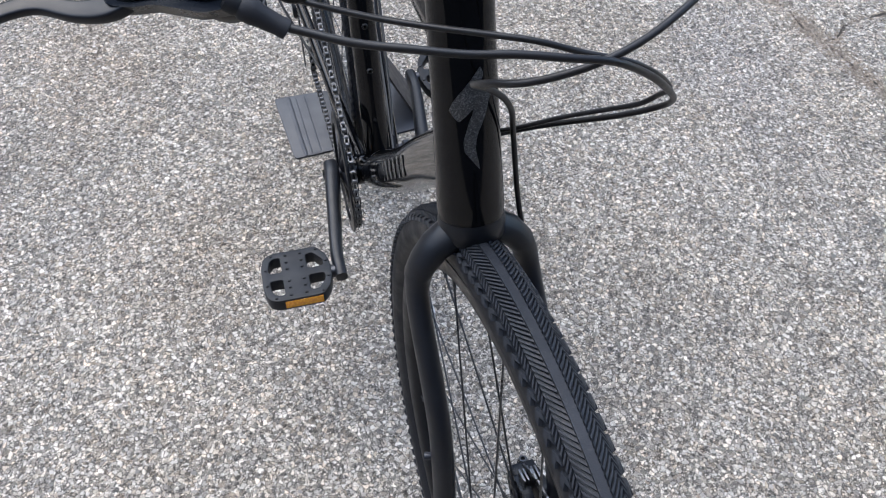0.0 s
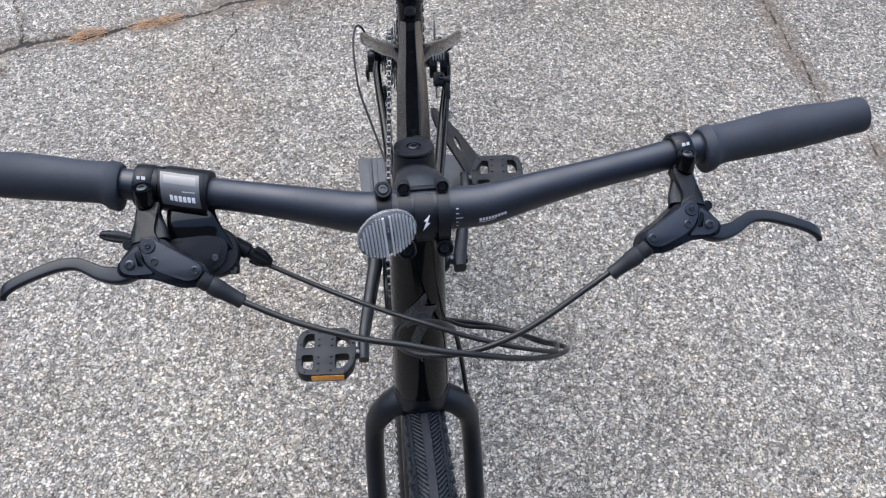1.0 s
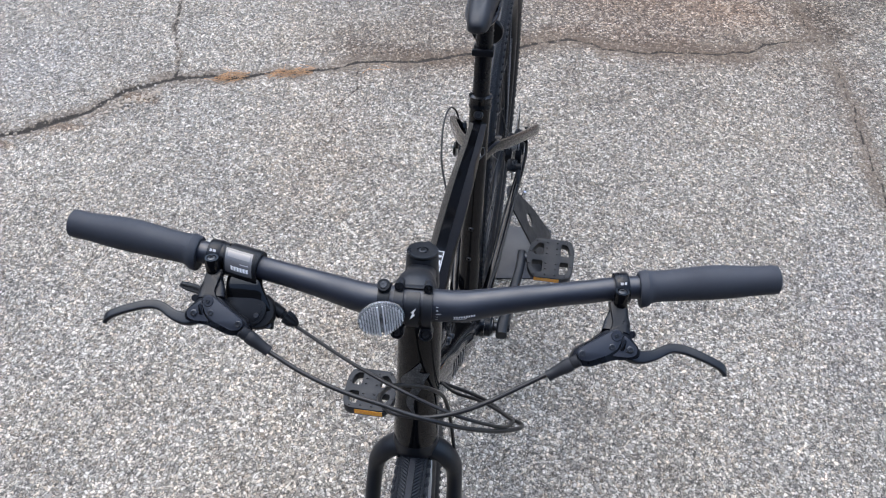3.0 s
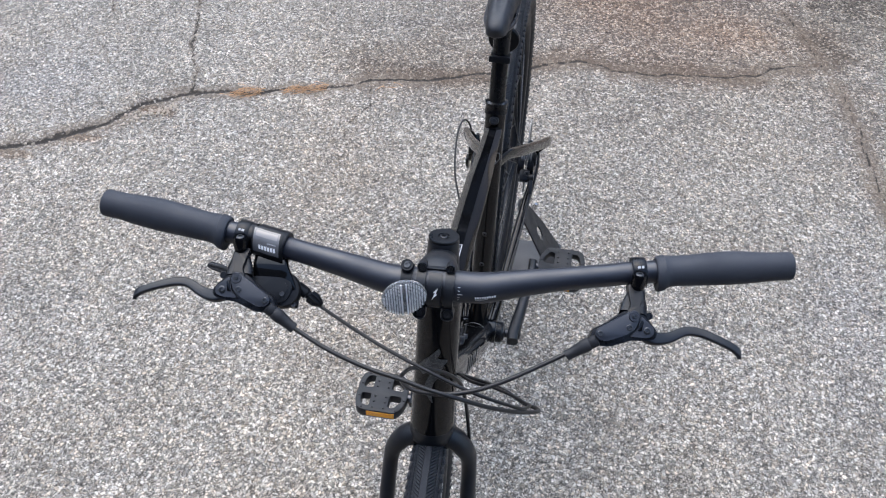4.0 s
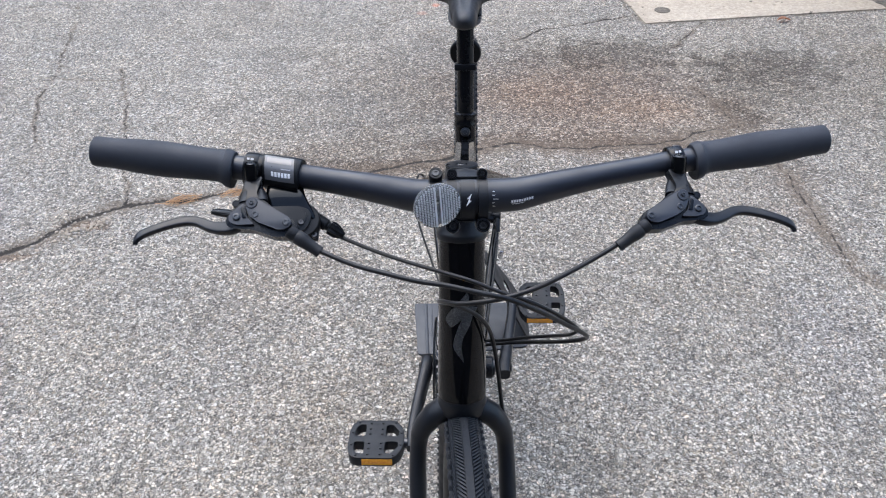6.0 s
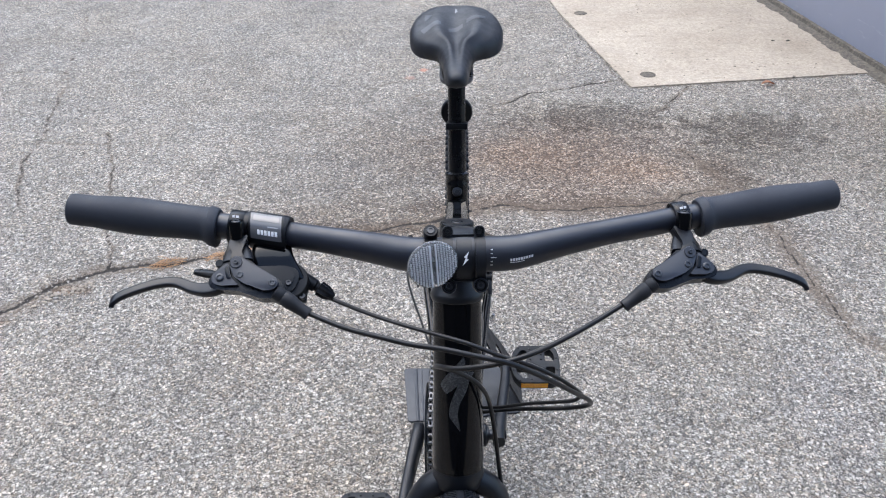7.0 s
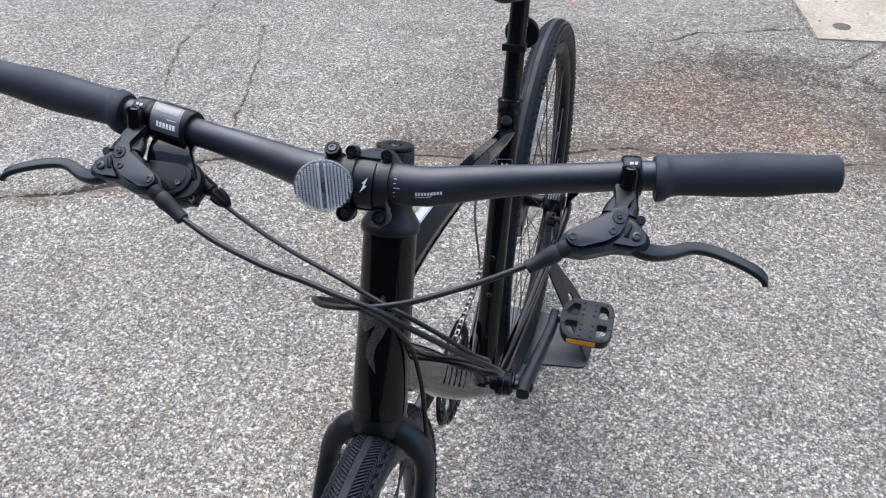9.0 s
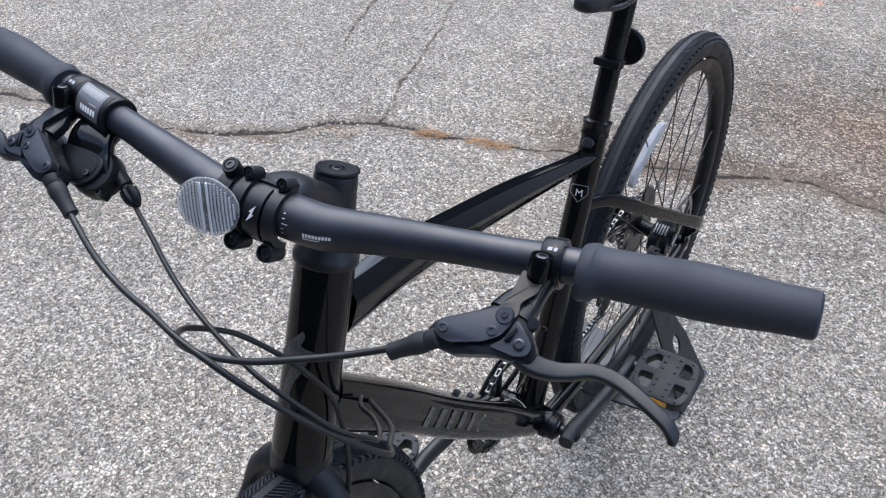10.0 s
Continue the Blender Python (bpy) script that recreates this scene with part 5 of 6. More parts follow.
    # the body's darker material gives the shadow line round the lid by colour
    pl([(-0.0095, -0.004), (0.0060, -0.0060), (0.0108, -0.003), (0.0220, 0.0085), (0.0245, 0.013), (0.0225, 0.0185), (0.0125, 0.0215), (0.001, 0.0225), (-0.019, 0.031), (-0.036, 0.0315), (-0.0395, 0.026), (-0.036, 0.0165), (-0.022, 0.0075)], -0.0150, -0.0030, "master_cylinder", ALLOY_BLACK, 0.003, 0.0018)
    lid = pl([(-0.0050, -0.0039), (0.0, -0.0062), (0.0043, -0.0040), (0.0054, 0.0029), (0.0020, 0.0118), (-0.0057, 0.0182), (-0.0228, 0.0262), (-0.0302, 0.0258), (-0.0346, 0.0212), (-0.0330, 0.0158), (-0.0197, 0.0063), (-0.0085, -0.0012)], -0.004, 0.0022, "reservoir_lid", SATIN, 0.0022, 0.0016)
    pivot = pl([(0.0078, -0.0010), (0.0200, 0.0085), (0.0208, 0.0135), (0.0185, 0.0168), (0.0130, 0.0186), (-0.0015, 0.0190), (0.0048, 0.0115), (0.0062, 0.0020)], -0.004, 0.0004, "pivot_plate", SATIN, 0.0018, 0.0009)
    pl([(0.0074, 0.0022), (0.0098, 0.0040), (0.0084, 0.0128), (0.0048, 0.0130)], 0.0, 0.0016, "pivot_rib", GLOSS, 0.0008, 0.0005, pivot)
    bm = bmesh.new()
    lathe(bm, [(0.0050, -0.003), (0.0052, 0.0024), (0.0047, 0.0031), (0.0, 0.0031)], along(flip @ V(0, 0, 0), n), 24)
    bike("lid_boss", bm, SATIN, m=m, parent=lid)
    for (u, v), r, h in (((0.000, 0.000), 0.0019, 0.0033), ((-0.0030, 0.0108), 0.0030, 0.0018), ((-0.0297, 0.0200), 0.0031, 0.0018), ((0.0138, 0.0115), 0.0034, 0.0006)):
        bolt("lever_bolt", lever, flip @ V(u, v, h), n, r, 0.0012, BOLT_STEEL, m)
    bm = bmesh.new()
    lathe(bm, [(0.0, -0.010), (0.0034, -0.010), (0.0036, -0.0030), (0.0030, -0.0022), (0.0, -0.0022)], along(flip @ V(0.0152, -0.0025, -0.0005), n), 16)
    bike("pivot_boss", bm, ALLOY_BLACK, m=m, parent=lever)
    # hose boot
    p0, p1 = V(0.152, -0.127, 0.938), V(0.132, -0.1345, 0.9255)
    bm = bmesh.new()
    lathe(bm, [(0.0045, -0.008), (0.0060, -0.007), (0.0062, -0.001), (0.0056, 0.000), (0.0060, 0.001), (0.0066, 0.002), (0.0066, 0.008), (0.0059, 0.011), (0.0051, 0.0215), (0.0054, 0.0225), (0.0054, 0.0255), (0.0038, 0.026)], along(p0, p1 - p0), 20)
    bike("hose_boot", bm, BOOT_RUBBER, "black rubber hose boot", m, lever)
    # blade
    bm = bmesh.new()
    pts = curve_points([(0.196, -0.1085, 0.944), (0.210, -0.115, 0.9395), (0.226, -0.111, 0.937), (0.243, -0.1015, 0.9375), (0.257, -0.101, 0.937), (0.272, -0.1055, 0.9355), (0.288, -0.111, 0.932), (0.2942, -0.1145, 0.9285), (0.2955, -0.117, 0.9245)], 44)
    s = np.linspace(0, 1, 44)
    rad = [(float(np.interp(t, [0, 0.15, 0.3, 0.45, 0.8, 0.92, 0.97, 1], [0.0074, 0.0066, 0.0052, 0.0046, 0.0040, 0.0040, 0.0040, 0.0030])), float(np.interp(t, [0, 0.2, 0.5, 0.9, 1], [0.0050, 0.0036, 0.0028, 0.0026, 0.0021]))) for t in s]
    sweep(bm, pts, rad, 20, (0, -0.96, -0.28), power=4.5)
    bike("lever_blade", bm, SATIN_DARK, "curved black lever blade", m, lever)
    return lever


brake_lever(False)
brake_lever(True)

# shifter on the bicycle's right side
c, d = bar_at(-0.167)
bm = bmesh.new()
lathe(bm, [(0.0119, -0.016), (0.0158, -0.016), (0.0166, -0.0145), (0.0166, 0.0145), (0.0158, 0.016), (0.0119, 0.016)], along(c, d), 30, close=True)
shifter = bike("gear_shifter", bm, PLASTIC, "black trigger shifter with a grey window", STEER)
bm = bmesh.new()
lathe(bm, [(0.0118, -0.003), (0.0150, -0.003), (0.0150, 0.003), (0.0118, 0.003)], along(bar_at(-0.188)[0], d), 26, close=True)
bike("shifter_clamp", bm, ALLOY_BLACK, m=STEER, parent=shifter)
# smooth throat from the clamp band down to the mechanism
bm = bmesh.new()
sweep(bm, curve_points([(-0.1665, -0.064, 0.949), (-0.1655, -0.0765, 0.9455), (-0.163, -0.0845, 0.9385), (-0.160, -0.0905, 0.9325), (-0.158, -0.0940, 0.9270)], 14), [(float(np.interp(t, [0, 0.5, 1], [0.0160, 0.0185, 0.0215])), float(np.interp(t, [0, 0.4, 1], [0.0075, 0.0060, 0.0060]))) for t in np.linspace(0, 1, 14)], 24, (1, 0.05, -0.1), power=5.0)
bike("shifter_throat", bm, GLOSS, m=STEER, parent=shifter)
face_n = V(0.05, -0.55, 0.83)
cm = basis(V(-0.160, -0.0985, 0.9330), V(1, 0.05, -0.10), face_n)
bm = bmesh.new()
lathe(bm, [(0.0, -0.020), (0.0165, -0.020), (0.0185, -0.017), (0.0185, -0.006), (0.0172, -0.0035), (0.0176, -0.0022), (0.0165, -0.0005), (0.0, 0.0002)], cm @ pose(0.0085, 0.0035, 0), 36)
drum = bike("spring_housing", bm, PLASTIC, "round black spring housing", m=STEER, parent=shifter)
bm = bmesh.new()
prism(bm, rounded([(-0.023, 0.013), (0.006, 0.015), (0.0175, 0.012), (0.0185, 0.000), (0.010, -0.0115), (-0.010, -0.0120), (-0.024, -0.002)], 0.005, 5), -0.014, 0.0028, cm, 0.0028, 3)
cover = bike("shifter_cover", bm, PLASTIC, m=STEER, parent=shifter)
bm = bmesh.new()
prism(bm, rounded([(-0.019, 0.010), (0.004, 0.012), (0.0135, 0.0095), (0.0145, 0.001), (0.0075, -0.0085), (-0.009, -0.0090), (-0.020, -0.001)], 0.004, 5), 0.002, 0.0034, cm, 0.0008)
bike("cover_panel", bm, PLASTIC, m=STEER, parent=cover)
bolt("shifter_bolt", shifter, cm @ V(0.0095, -0.0015, 0.0038), face_n, 0.0026, 0.0012, DARK_STEEL, STEER)
bolt("housing_screw", shifter, cm @ V(0.0215, -0.0100, -0.0060), face_n, 0.0028, 0.0030, BOLT_STEEL, STEER)
bm = bmesh.new()
box(bm, (0.010, 0.009, 0.008), cm @ pose(0.0205, -0.0085, -0.011), 0.002)
bike("housing_lug", bm, PLASTIC, m=STEER, parent=drum)
# window and its print, bent round the clamp band
def band_patch(x0, x1, a0, a1, r, mat, name, label=""):
    bm = bmesh.new()
    rows_ = []
    for x in np.linspace(x0, x1, 5):
        cc, _ = bar_at(x)
        rows_.append([bm.verts.new(cc + V(0, -math.cos(a) * r, math.sin(a) * r)) for a in np.linspace(a0, a1, 8)])
    for p, q in zip(rows_, rows_[1:]):
        for j in range(7):
            bm.faces.new((p[j], p[j + 1], q[j + 1], q[j]))
    return bike(name, bm, mat, label, STEER, shifter)


bm = bmesh.new()
rows_ = []
for x, r in ((-0.1850, 0.0145), (-0.1850, 0.0168), (-0.1840, 0.0174), (-0.1545, 0.0174), (-0.1530, 0.0168), (-0.1525, 0.0145)):
    cc, _ = bar_at(x)
    rows_.append([bm.verts.new(cc + V(0, -math.cos(a) * r, math.sin(a) * r)) for a in np.linspace(-0.12, 1.70, 16)])
for p, q in zip(rows_, rows_[1:]):
    for j in range(15):
        bm.faces.new((p[j], p[j + 1], q[j + 1], q[j]))
bmesh.ops.contextual_create(bm, geom=[r[0] for r in rows_])
bmesh.ops.contextual_create(bm, geom=[r[-1] for r in rows_])
bike("window_hood", bm, PLASTIC, "black hood round the window", STEER, shifter)
band_patch(-0.1828, -0.1562, 0.12, 1.56, 0.0176, LABEL_GREY, "shifter_window", "grey glossy indicator window")
band_patch(-0.1805, -0.1585, 1.06, 1.42, 0.0178, INDICATOR, "indicator_strip", "pale gear indicator strip")
for k in range(6):
    band_patch(-0.1768 + 0.0030 * k, -0.1746 + 0.0030 * k, 0.36, 0.60, 0.0178, WHITE_PRINT, "window_mark")
band_patch(-0.168, -0.1592, 0.76, 0.81, 0.0178, PALE_GREY, "window_mark")
# cable adjuster and thumb lever
bm = bmesh.new()
a0, a1 = V(-0.137, -0.084, 0.925), V(-0.115, -0.0925, 0.913)
lathe(bm, [(0.005, -0.004), (0.0060, -0.003), (0.0060, 0.009), (0.0045, 0.010), (0.0045, 0.012), (0.0062, 0.013), (0.0060, 0.020), (0.0046, 0.024), (0.0034, 0.027), (0.0026, 0.028)], along(a0, a1 - a0), 20)
turned_by = along(a0, a1 - a0).inverted()
for v in bm.verts:
    q = turned_by @ v.co
    if 0.0125 < q.z < 0.025:
        k = 1.12 if round(math.atan2(q.y, q.x) / (2 * math.pi) * 20) % 2 else 0.92
        v.co = turned_by.inverted() @ V(q.x * k, q.y * k, q.z)
bike("cable_adjuster", bm, PLASTIC, "ribbed barrel adjuster", STEER, shifter)
bm = bmesh.new()
sweep(bm, curve_points([(-0.185, -0.074, 0.926), (-0.205, -0.072, 0.922), (-0.222, -0.066, 0.9215), (-0.238, -0.062, 0.922)], 12), [(0.0045, 0.0022)] * 8 + [(0.005, 0.0022), (0.005, 0.0022), (0.0045, 0.002), (0.003, 0.0016)], 12, (0, 1, 0), power=3)
bike("thumb_lever", bm, PLASTIC, "black thumb lever", STEER, shifter)

# front reflector on its bracket
rm = basis(V(-0.0272, -0.1075, 0.9525), V(0.955, 0.28, 0.03), V(0.28, -0.94, 0.15))
oval = [(0.0222 * math.cos(a), 0.0212 * math.sin(a)) for a in np.linspace(0, 2 * math.pi, 40, endpoint=False)]
bm = bmesh.new()
prism(bm, [(x * 0.90, y * 0.90) for x, y in oval], -0.0062, -0.0045, rm, 0.0006)
reflector = bike("front_reflector", bm, SMOKE, "clear round front reflector on a bar bracket", STEER)
# domed clear shell with a thin rim
bm = bmesh.new()
lathe(bm, [(0.0, -0.0042), (0.0205, -0.0042), (0.0219, -0.0040), (0.0222, -0.0030), (0.0222, -0.0016), (0.0215, -0.0010), (0.0190, 0.0000), (0.0120, 0.0010), (0.0040, 0.0013)], rm @ Matrix.Diagonal((1, 0.955, 1, 1)), 48)
bike("reflector_lens", bm, LENS, "clear domed lens", STEER, reflector)
# ribs of prism cells in columns, a brighter pair with painted gleam down the middle
vs_, fs_ = [], []
for k in range(-8, 9):
    for j in range(-12, 13):
        x, y = k * 0.00245, j * 0.00165
        if abs(k) < 2 or (x / 0.0205) ** 2 + (y / 0.0196) ** 2 > 1:
            continue
        dome = 0.0015 * (1 - (x / 0.0222) ** 2 - (y / 0.0212) ** 2)
        wide = 0.00078
        i0 = len(vs_)
        vs_ += [rm @ V(x + a * wide, y + b * 0.00062, dome) for a, b in ((-1, -1), (1, -1), (1, 1), (-1, 1))] + [rm @ V(x, y, dome + 0.0005)]
        fs_ += [(i0 + q, i0 + (q + 1) % 4, i0 + 4) for q in range(4)]
for x, w in ((-0.0026, 0.0009), (0.0024, 0.0007)):
    bm = bmesh.new()
    prism(bm, rounded([(x - w, -0.0192), (x + w, -0.0192), (x + w, 0.0192), (x - w, 0.0192)], 0.0006, 3), 0.0006, 0.0019, rm, 0.0003)
    bike("gleam_strip", bm, GLEAM_STRIP, "clear strip down the lens with its gleam painted white", STEER, reflector)
bm = bmesh.new()
cells = bpy.data.meshes.new("tmp")
cells.from_pydata([tuple(v) for v in vs_], [], fs_)
bm.from_mesh(cells)
bpy.data.meshes.remove(cells)
lens_cells = bike("lens_texture", bm, LENS_CELL, "rows of tiny prisms moulded in the lens", STEER, reflector, angle=10)
tagged(lens_cells, "rows of tiny prisms moulded in the lens", kind="stuff")
bm = bmesh.new()
cb, db = bar_at(-0.0285)
lathe(bm, [(0.0160, -0.0055), (0.0184, -0.0055), (0.0184, 0.0055), (0.0160, 0.0055)], along(cb, db), 26, close=True)
lathe(bm, [(0.0, -0.006), (0.0060, -0.006), (0.0064, 0.004), (0.0058, 0.0056), (0.0042, 0.0056), (0.0040, 0.0044), (0.0, 0.0044)], along(cb + V(0, 0.002, 0.0205), V(0, -0.45, 0.9)), 20)
box(bm, (0.011, 0.008, 0.010), basis(cb + V(0, 0.004, 0.0170), V(1, 0, 0), V(0, -0.2, 1)), 0.002)
box(bm, (0.011, 0.014, 0.016), basis(cb + V(0.001, -0.020, 0.006), V(1, 0, 0), V(0, -0.3, 1)), 0.002)
bike("reflector_bracket", bm, PLASTIC, m=STEER, parent=reflector)
bolt("bracket_bolt", reflector, cb + V(0, 0.002, 0.0205) + V(0, -0.45, 0.9) * 0.0046, V(0, -0.45, 0.9), 0.0036, 0.0014, BOLT_STEEL, STEER)


# hoses and cable, in the world's places
def hose(name, pts, r, label, n=90):
    bm = bmesh.new()
    sweep(bm, curve_points(pts, n), r, 10)
    return bike(name, bm, HOSE, label)


hose("front_brake_hose", [(0.141, -0.1235, 0.924), (0.114, -0.139, 0.916), (0.089, -0.155, 0.912), (0.066, -0.166, 0.907), (0.043, -0.173, 0.903), (0.021, -0.174, 0.898), (-0.002, -0.168, 0.8905), (-0.017, -0.151, 0.879), (-0.0185, -0.131, 0.862), (-0.013, -0.112, 0.845), (0.001, -0.099, 0.828), (0.0155, -0.087, 0.808), (0.026, -0.077, 0.786), (0.032, -0.067, 0.760), (0.037, -0.064, 0.727), (0.041, -0.066, 0.692), (0.046, -0.076, 0.652), (0.058, -0.105, 0.58), (0.062, -0.145, 0.48), (0.058, -0.168, 0.415)], 0.0023, "black front brake hose looping round the head tube")
hose("rear_brake_hose", [(-0.122, -0.144, 0.9295), (-0.092, -0.156, 0.924), (-0.064, -0.166, 0.9225), (-0.037, -0.172, 0.919), (-0.010, -0.176, 0.917), (0.016, -0.180, 0.913), (0.043, -0.1795, 0.905), (0.071, -0.170, 0.883), (0.0985, -0.150, 0.850), (0.119, -0.126, 0.818), (0.1215, -0.108, 0.796), (0.105, -0.089, 0.775), (0.083, -0.057, 0.745), (0.061, -0.038, 0.727), (0.038, -0.022, 0.710), (0.021, -0.008, 0.694)], 0.0023, "black rear brake hose looping beside the head tube")
hose("gear_cable", [(-0.116, -0.098, 0.9145), (-0.079, -0.115, 0.909), (-0.049, -0.130, 0.908), (-0.020, -0.143, 0.9075), (0.008, -0.153, 0.905), (0.035, -0.158, 0.896), (0.0625, -0.161, 0.887), (0.0875, -0.153, 0.866), (0.105, -0.140, 0.842), (0.1125, -0.118, 0.817), (0.108, -0.105, 0.799), (0.094, -0.086, 0.780), (0.070, -0.063, 0.757), (0.043, -0.046, 0.737), (0.023, -0.022, 0.715)], 0.0019, "black gear cable housing looping beside the head tube")
# white print on the rear hose
bm = bmesh.new()
hp = curve_points([(0.043, -0.1795, 0.905), (0.071, -0.170, 0.883), (0.0985, -0.150, 0.850), (0.119, -0.126, 0.818)], 120)
toward = V(0.32, -0.55, 0.77)
gaps = random.Random(5)
k = 4
while k < 104:
    run = gaps.choice((1, 1, 2, 3))
    if gaps.random() < 0.78:
        sweep(bm, [V(*hp[k]) + toward * 0.0019, V(*hp[k + run]) + toward * 0.0019], 0.0006, 6)
    k += run + 1
bike("hose_print", bm, PALE_GREY, "tiny pale printed bars on the hose")
hose("rear_derailleur_cable", [(-0.052, 0.58, 0.315), (-0.072, 0.64, 0.335), (-0.095, 0.70, 0.370), (-0.103, 0.742, 0.392), (-0.107, 0.80, 0.408), (-0.103, 0.852, 0.403), (-0.092, 0.872, 0.380), (-0.080, 0.862, 0.345)], 0.0022, "black cable housing looping to the derailleur", 50)
hose("rear_caliper_hose", [(0.030, 0.42, 0.300), (0.045, 0.52, 0.315), (0.060, 0.64, 0.345), (0.064, 0.70, 0.385), (0.060, 0.73, 0.41)], 0.0024, "black brake hose along the chainstay", 40)

# seatpost, collar, saddle and the rear reflector
bm = bmesh.new()
p0, p1 = on_seat(0.70), on_seat(0.884)
sweep(bm, [p0, on_seat(0.74), on_seat(0.80), on_seat(0.845), p1], [0.0136] * 5, 24)
seatpost = bike("seatpost", bm, POST_BLACK, "black alloy seatpost")
bm = bmesh.new()
prism(bm, rounded([(-0.02, -0.017), (0.02, -0.017), (0.02, 0.017), (-0.02, 0.017)], 0.008), -0.008, 0.010, basis(on_seat(0.892) + V(0, 0.004, 0), (0, 1, 0), (0, 0, 1)), 0.003)
bike("saddle_clamp", bm, ALLOY_BLACK, parent=seatpost)
bolt("clamp_bolt", seatpost, on_seat(0.885) + V(0, -0.016, 0), V(0, -0.5, 0.85), 0.0045, 0.004, STEEL)
bm = bmesh.new()
sd = basis(on_seat(0.722), (1, 0, 0), seat_dir)
lathe(bm, [(0.0138, -0.014), (0.0182, -0.014), (0.0186, -0.011), (0.0178, -0.009), (0.0178, 0.001), (0.0190, 0.003), (0.0190, 0.006), (0.0138, 0.008)], sd, 28, close=True)
collar = bike("seat_collar", bm, POST_BLACK, "black seat collar")
bm = bmesh.new()
box(bm, (0.014, 0.012, 0.014), basis(on_seat(0.720) + V(0, 0.024, 0), (1, 0, 0), seat_dir), 0.003)
bike("collar_lug", bm, SATIN, parent=collar)
bm = bmesh.new()
sb = basis(on_seat(0.800), (1, 0, 0), seat_dir)
lathe(bm, [(0.0136, -0.005), (0.0160, -0.005), (0.0160, 0.005), (0.0136, 0.005)], sb, 26, close=True)
box(bm, (0.034, 0.007, 0.010), sb @ pose(0, -0.016, 0), 0.002)
box(bm, (0.012, 0.026, 0.010), sb @ pose(0, 0.026, 0), 0.002)
rear_refl = bike("rear_reflector", bm, PLASTIC, "dark round reflector clamped behind the seatpost")
bm = bmesh.new()
lathe(bm, [(0, 0), (0.024, 0.0), (0.0255, 0.002), (0.0255, 0.007), (0.024, 0.009), (0, 0.009)], along(on_seat(0.804) + V(0, 0.038, 0.0), (0, 1, 0.05)), 30)
bike("reflector_body", bm, PLASTIC, parent=rear_refl)

ST = [  # y, half width, top height, side drop, channel
    (0.4165, 0.0045, 0.9160, 0.005, 0.0), (0.419, 0.0095, 0.9195, 0.012, 0.0), (0.425, 0.0132, 0.9230, 0.019, 0.0), (0.440, 0.0168, 0.9255, 0.024, 0.0), (0.465, 0.0190, 0.9262, 0.026, 0.001),
    (0.495, 0.0212, 0.9262, 0.028, 0.002), (0.525, 0.0250, 0.9265, 0.029, 0.0035), (0.542, 0.0300, 0.9275, 0.030, 0.005), (0.553, 0.0400, 0.9285, 0.032, 0.006), (0.564, 0.0545, 0.9295, 0.034, 0.0065),
    (0.578, 0.0670, 0.9315, 0.035, 0.0068), (0.600, 0.0755, 0.9345, 0.035, 0.006), (0.630, 0.0775, 0.9385, 0.032, 0.0045), (0.655, 0.0715, 0.9410, 0.027, 0.003), (0.674, 0.0610, 0.9420, 0.020, 0.002), (0.686, 0.0460, 0.9415, 0.012, 0.001), (0.692, 0.0250, 0.9395, 0.006, 0.0)]
fine = list(curve_points(ST, 64).T)
bm = bmesh.new()
rows = []
us = np.linspace(-1, 1, 25)
for y, w, top_z, drop, ch in zip(*fine):
    ring = []
    for u in us:
        e = abs(u)
        x = w * math.copysign(1 - (1 - e) ** 1.35 if e > 0 else 0, u)
        z = top_z - drop * 0.40 * e**2.0 - drop * 0.60 * e**7 - ch * 1.35 * math.exp(-((u / 0.16) ** 2)) + ch * 0.9 * math.exp(-(((e - 0.33) / 0.14) ** 2))
        ring.append(bm.verts.new((x * (1 - 0.05 * max(0, (e - 0.9) / 0.1)), y, z)))
    low = [bm.verts.new((w * 0.93 * u, y, top_z - drop * 1.02 - 0.003 * (1 - u * u))) for u in (0.85, 0.4, 0, -0.4, -0.85)]
    rows.append(ring + low)
for a, b in zip(rows, rows[1:]):
    n = len(a)
    for j in range(n):
        bm.faces.new((a[j], a[(j + 1) % n], b[(j + 1) % n], b[j]))
bm.faces.new(rows[0])
bm.faces.new(rows[-1])
saddle = bike("saddle", bm, SADDLE_SKIN, "charcoal padded saddle with a central channel and grey prints", angle=70)


def saddle_top(x, y):
    w, tz, dr, ch = (float(np.interp(y, fine[0], f)) for f in fine[1:])
    q = min(abs(x) / w, 0.999)
    e = 1 - (1 - q) ** (1 / 1.35)
    return tz - dr * 0.40 * e**2.0 - dr * 0.60 * e**7 - ch * 1.35 * math.exp(-((e / 0.16) ** 2)) + ch * 0.9 * math.exp(-(((e - 0.33) / 0.14) ** 2))


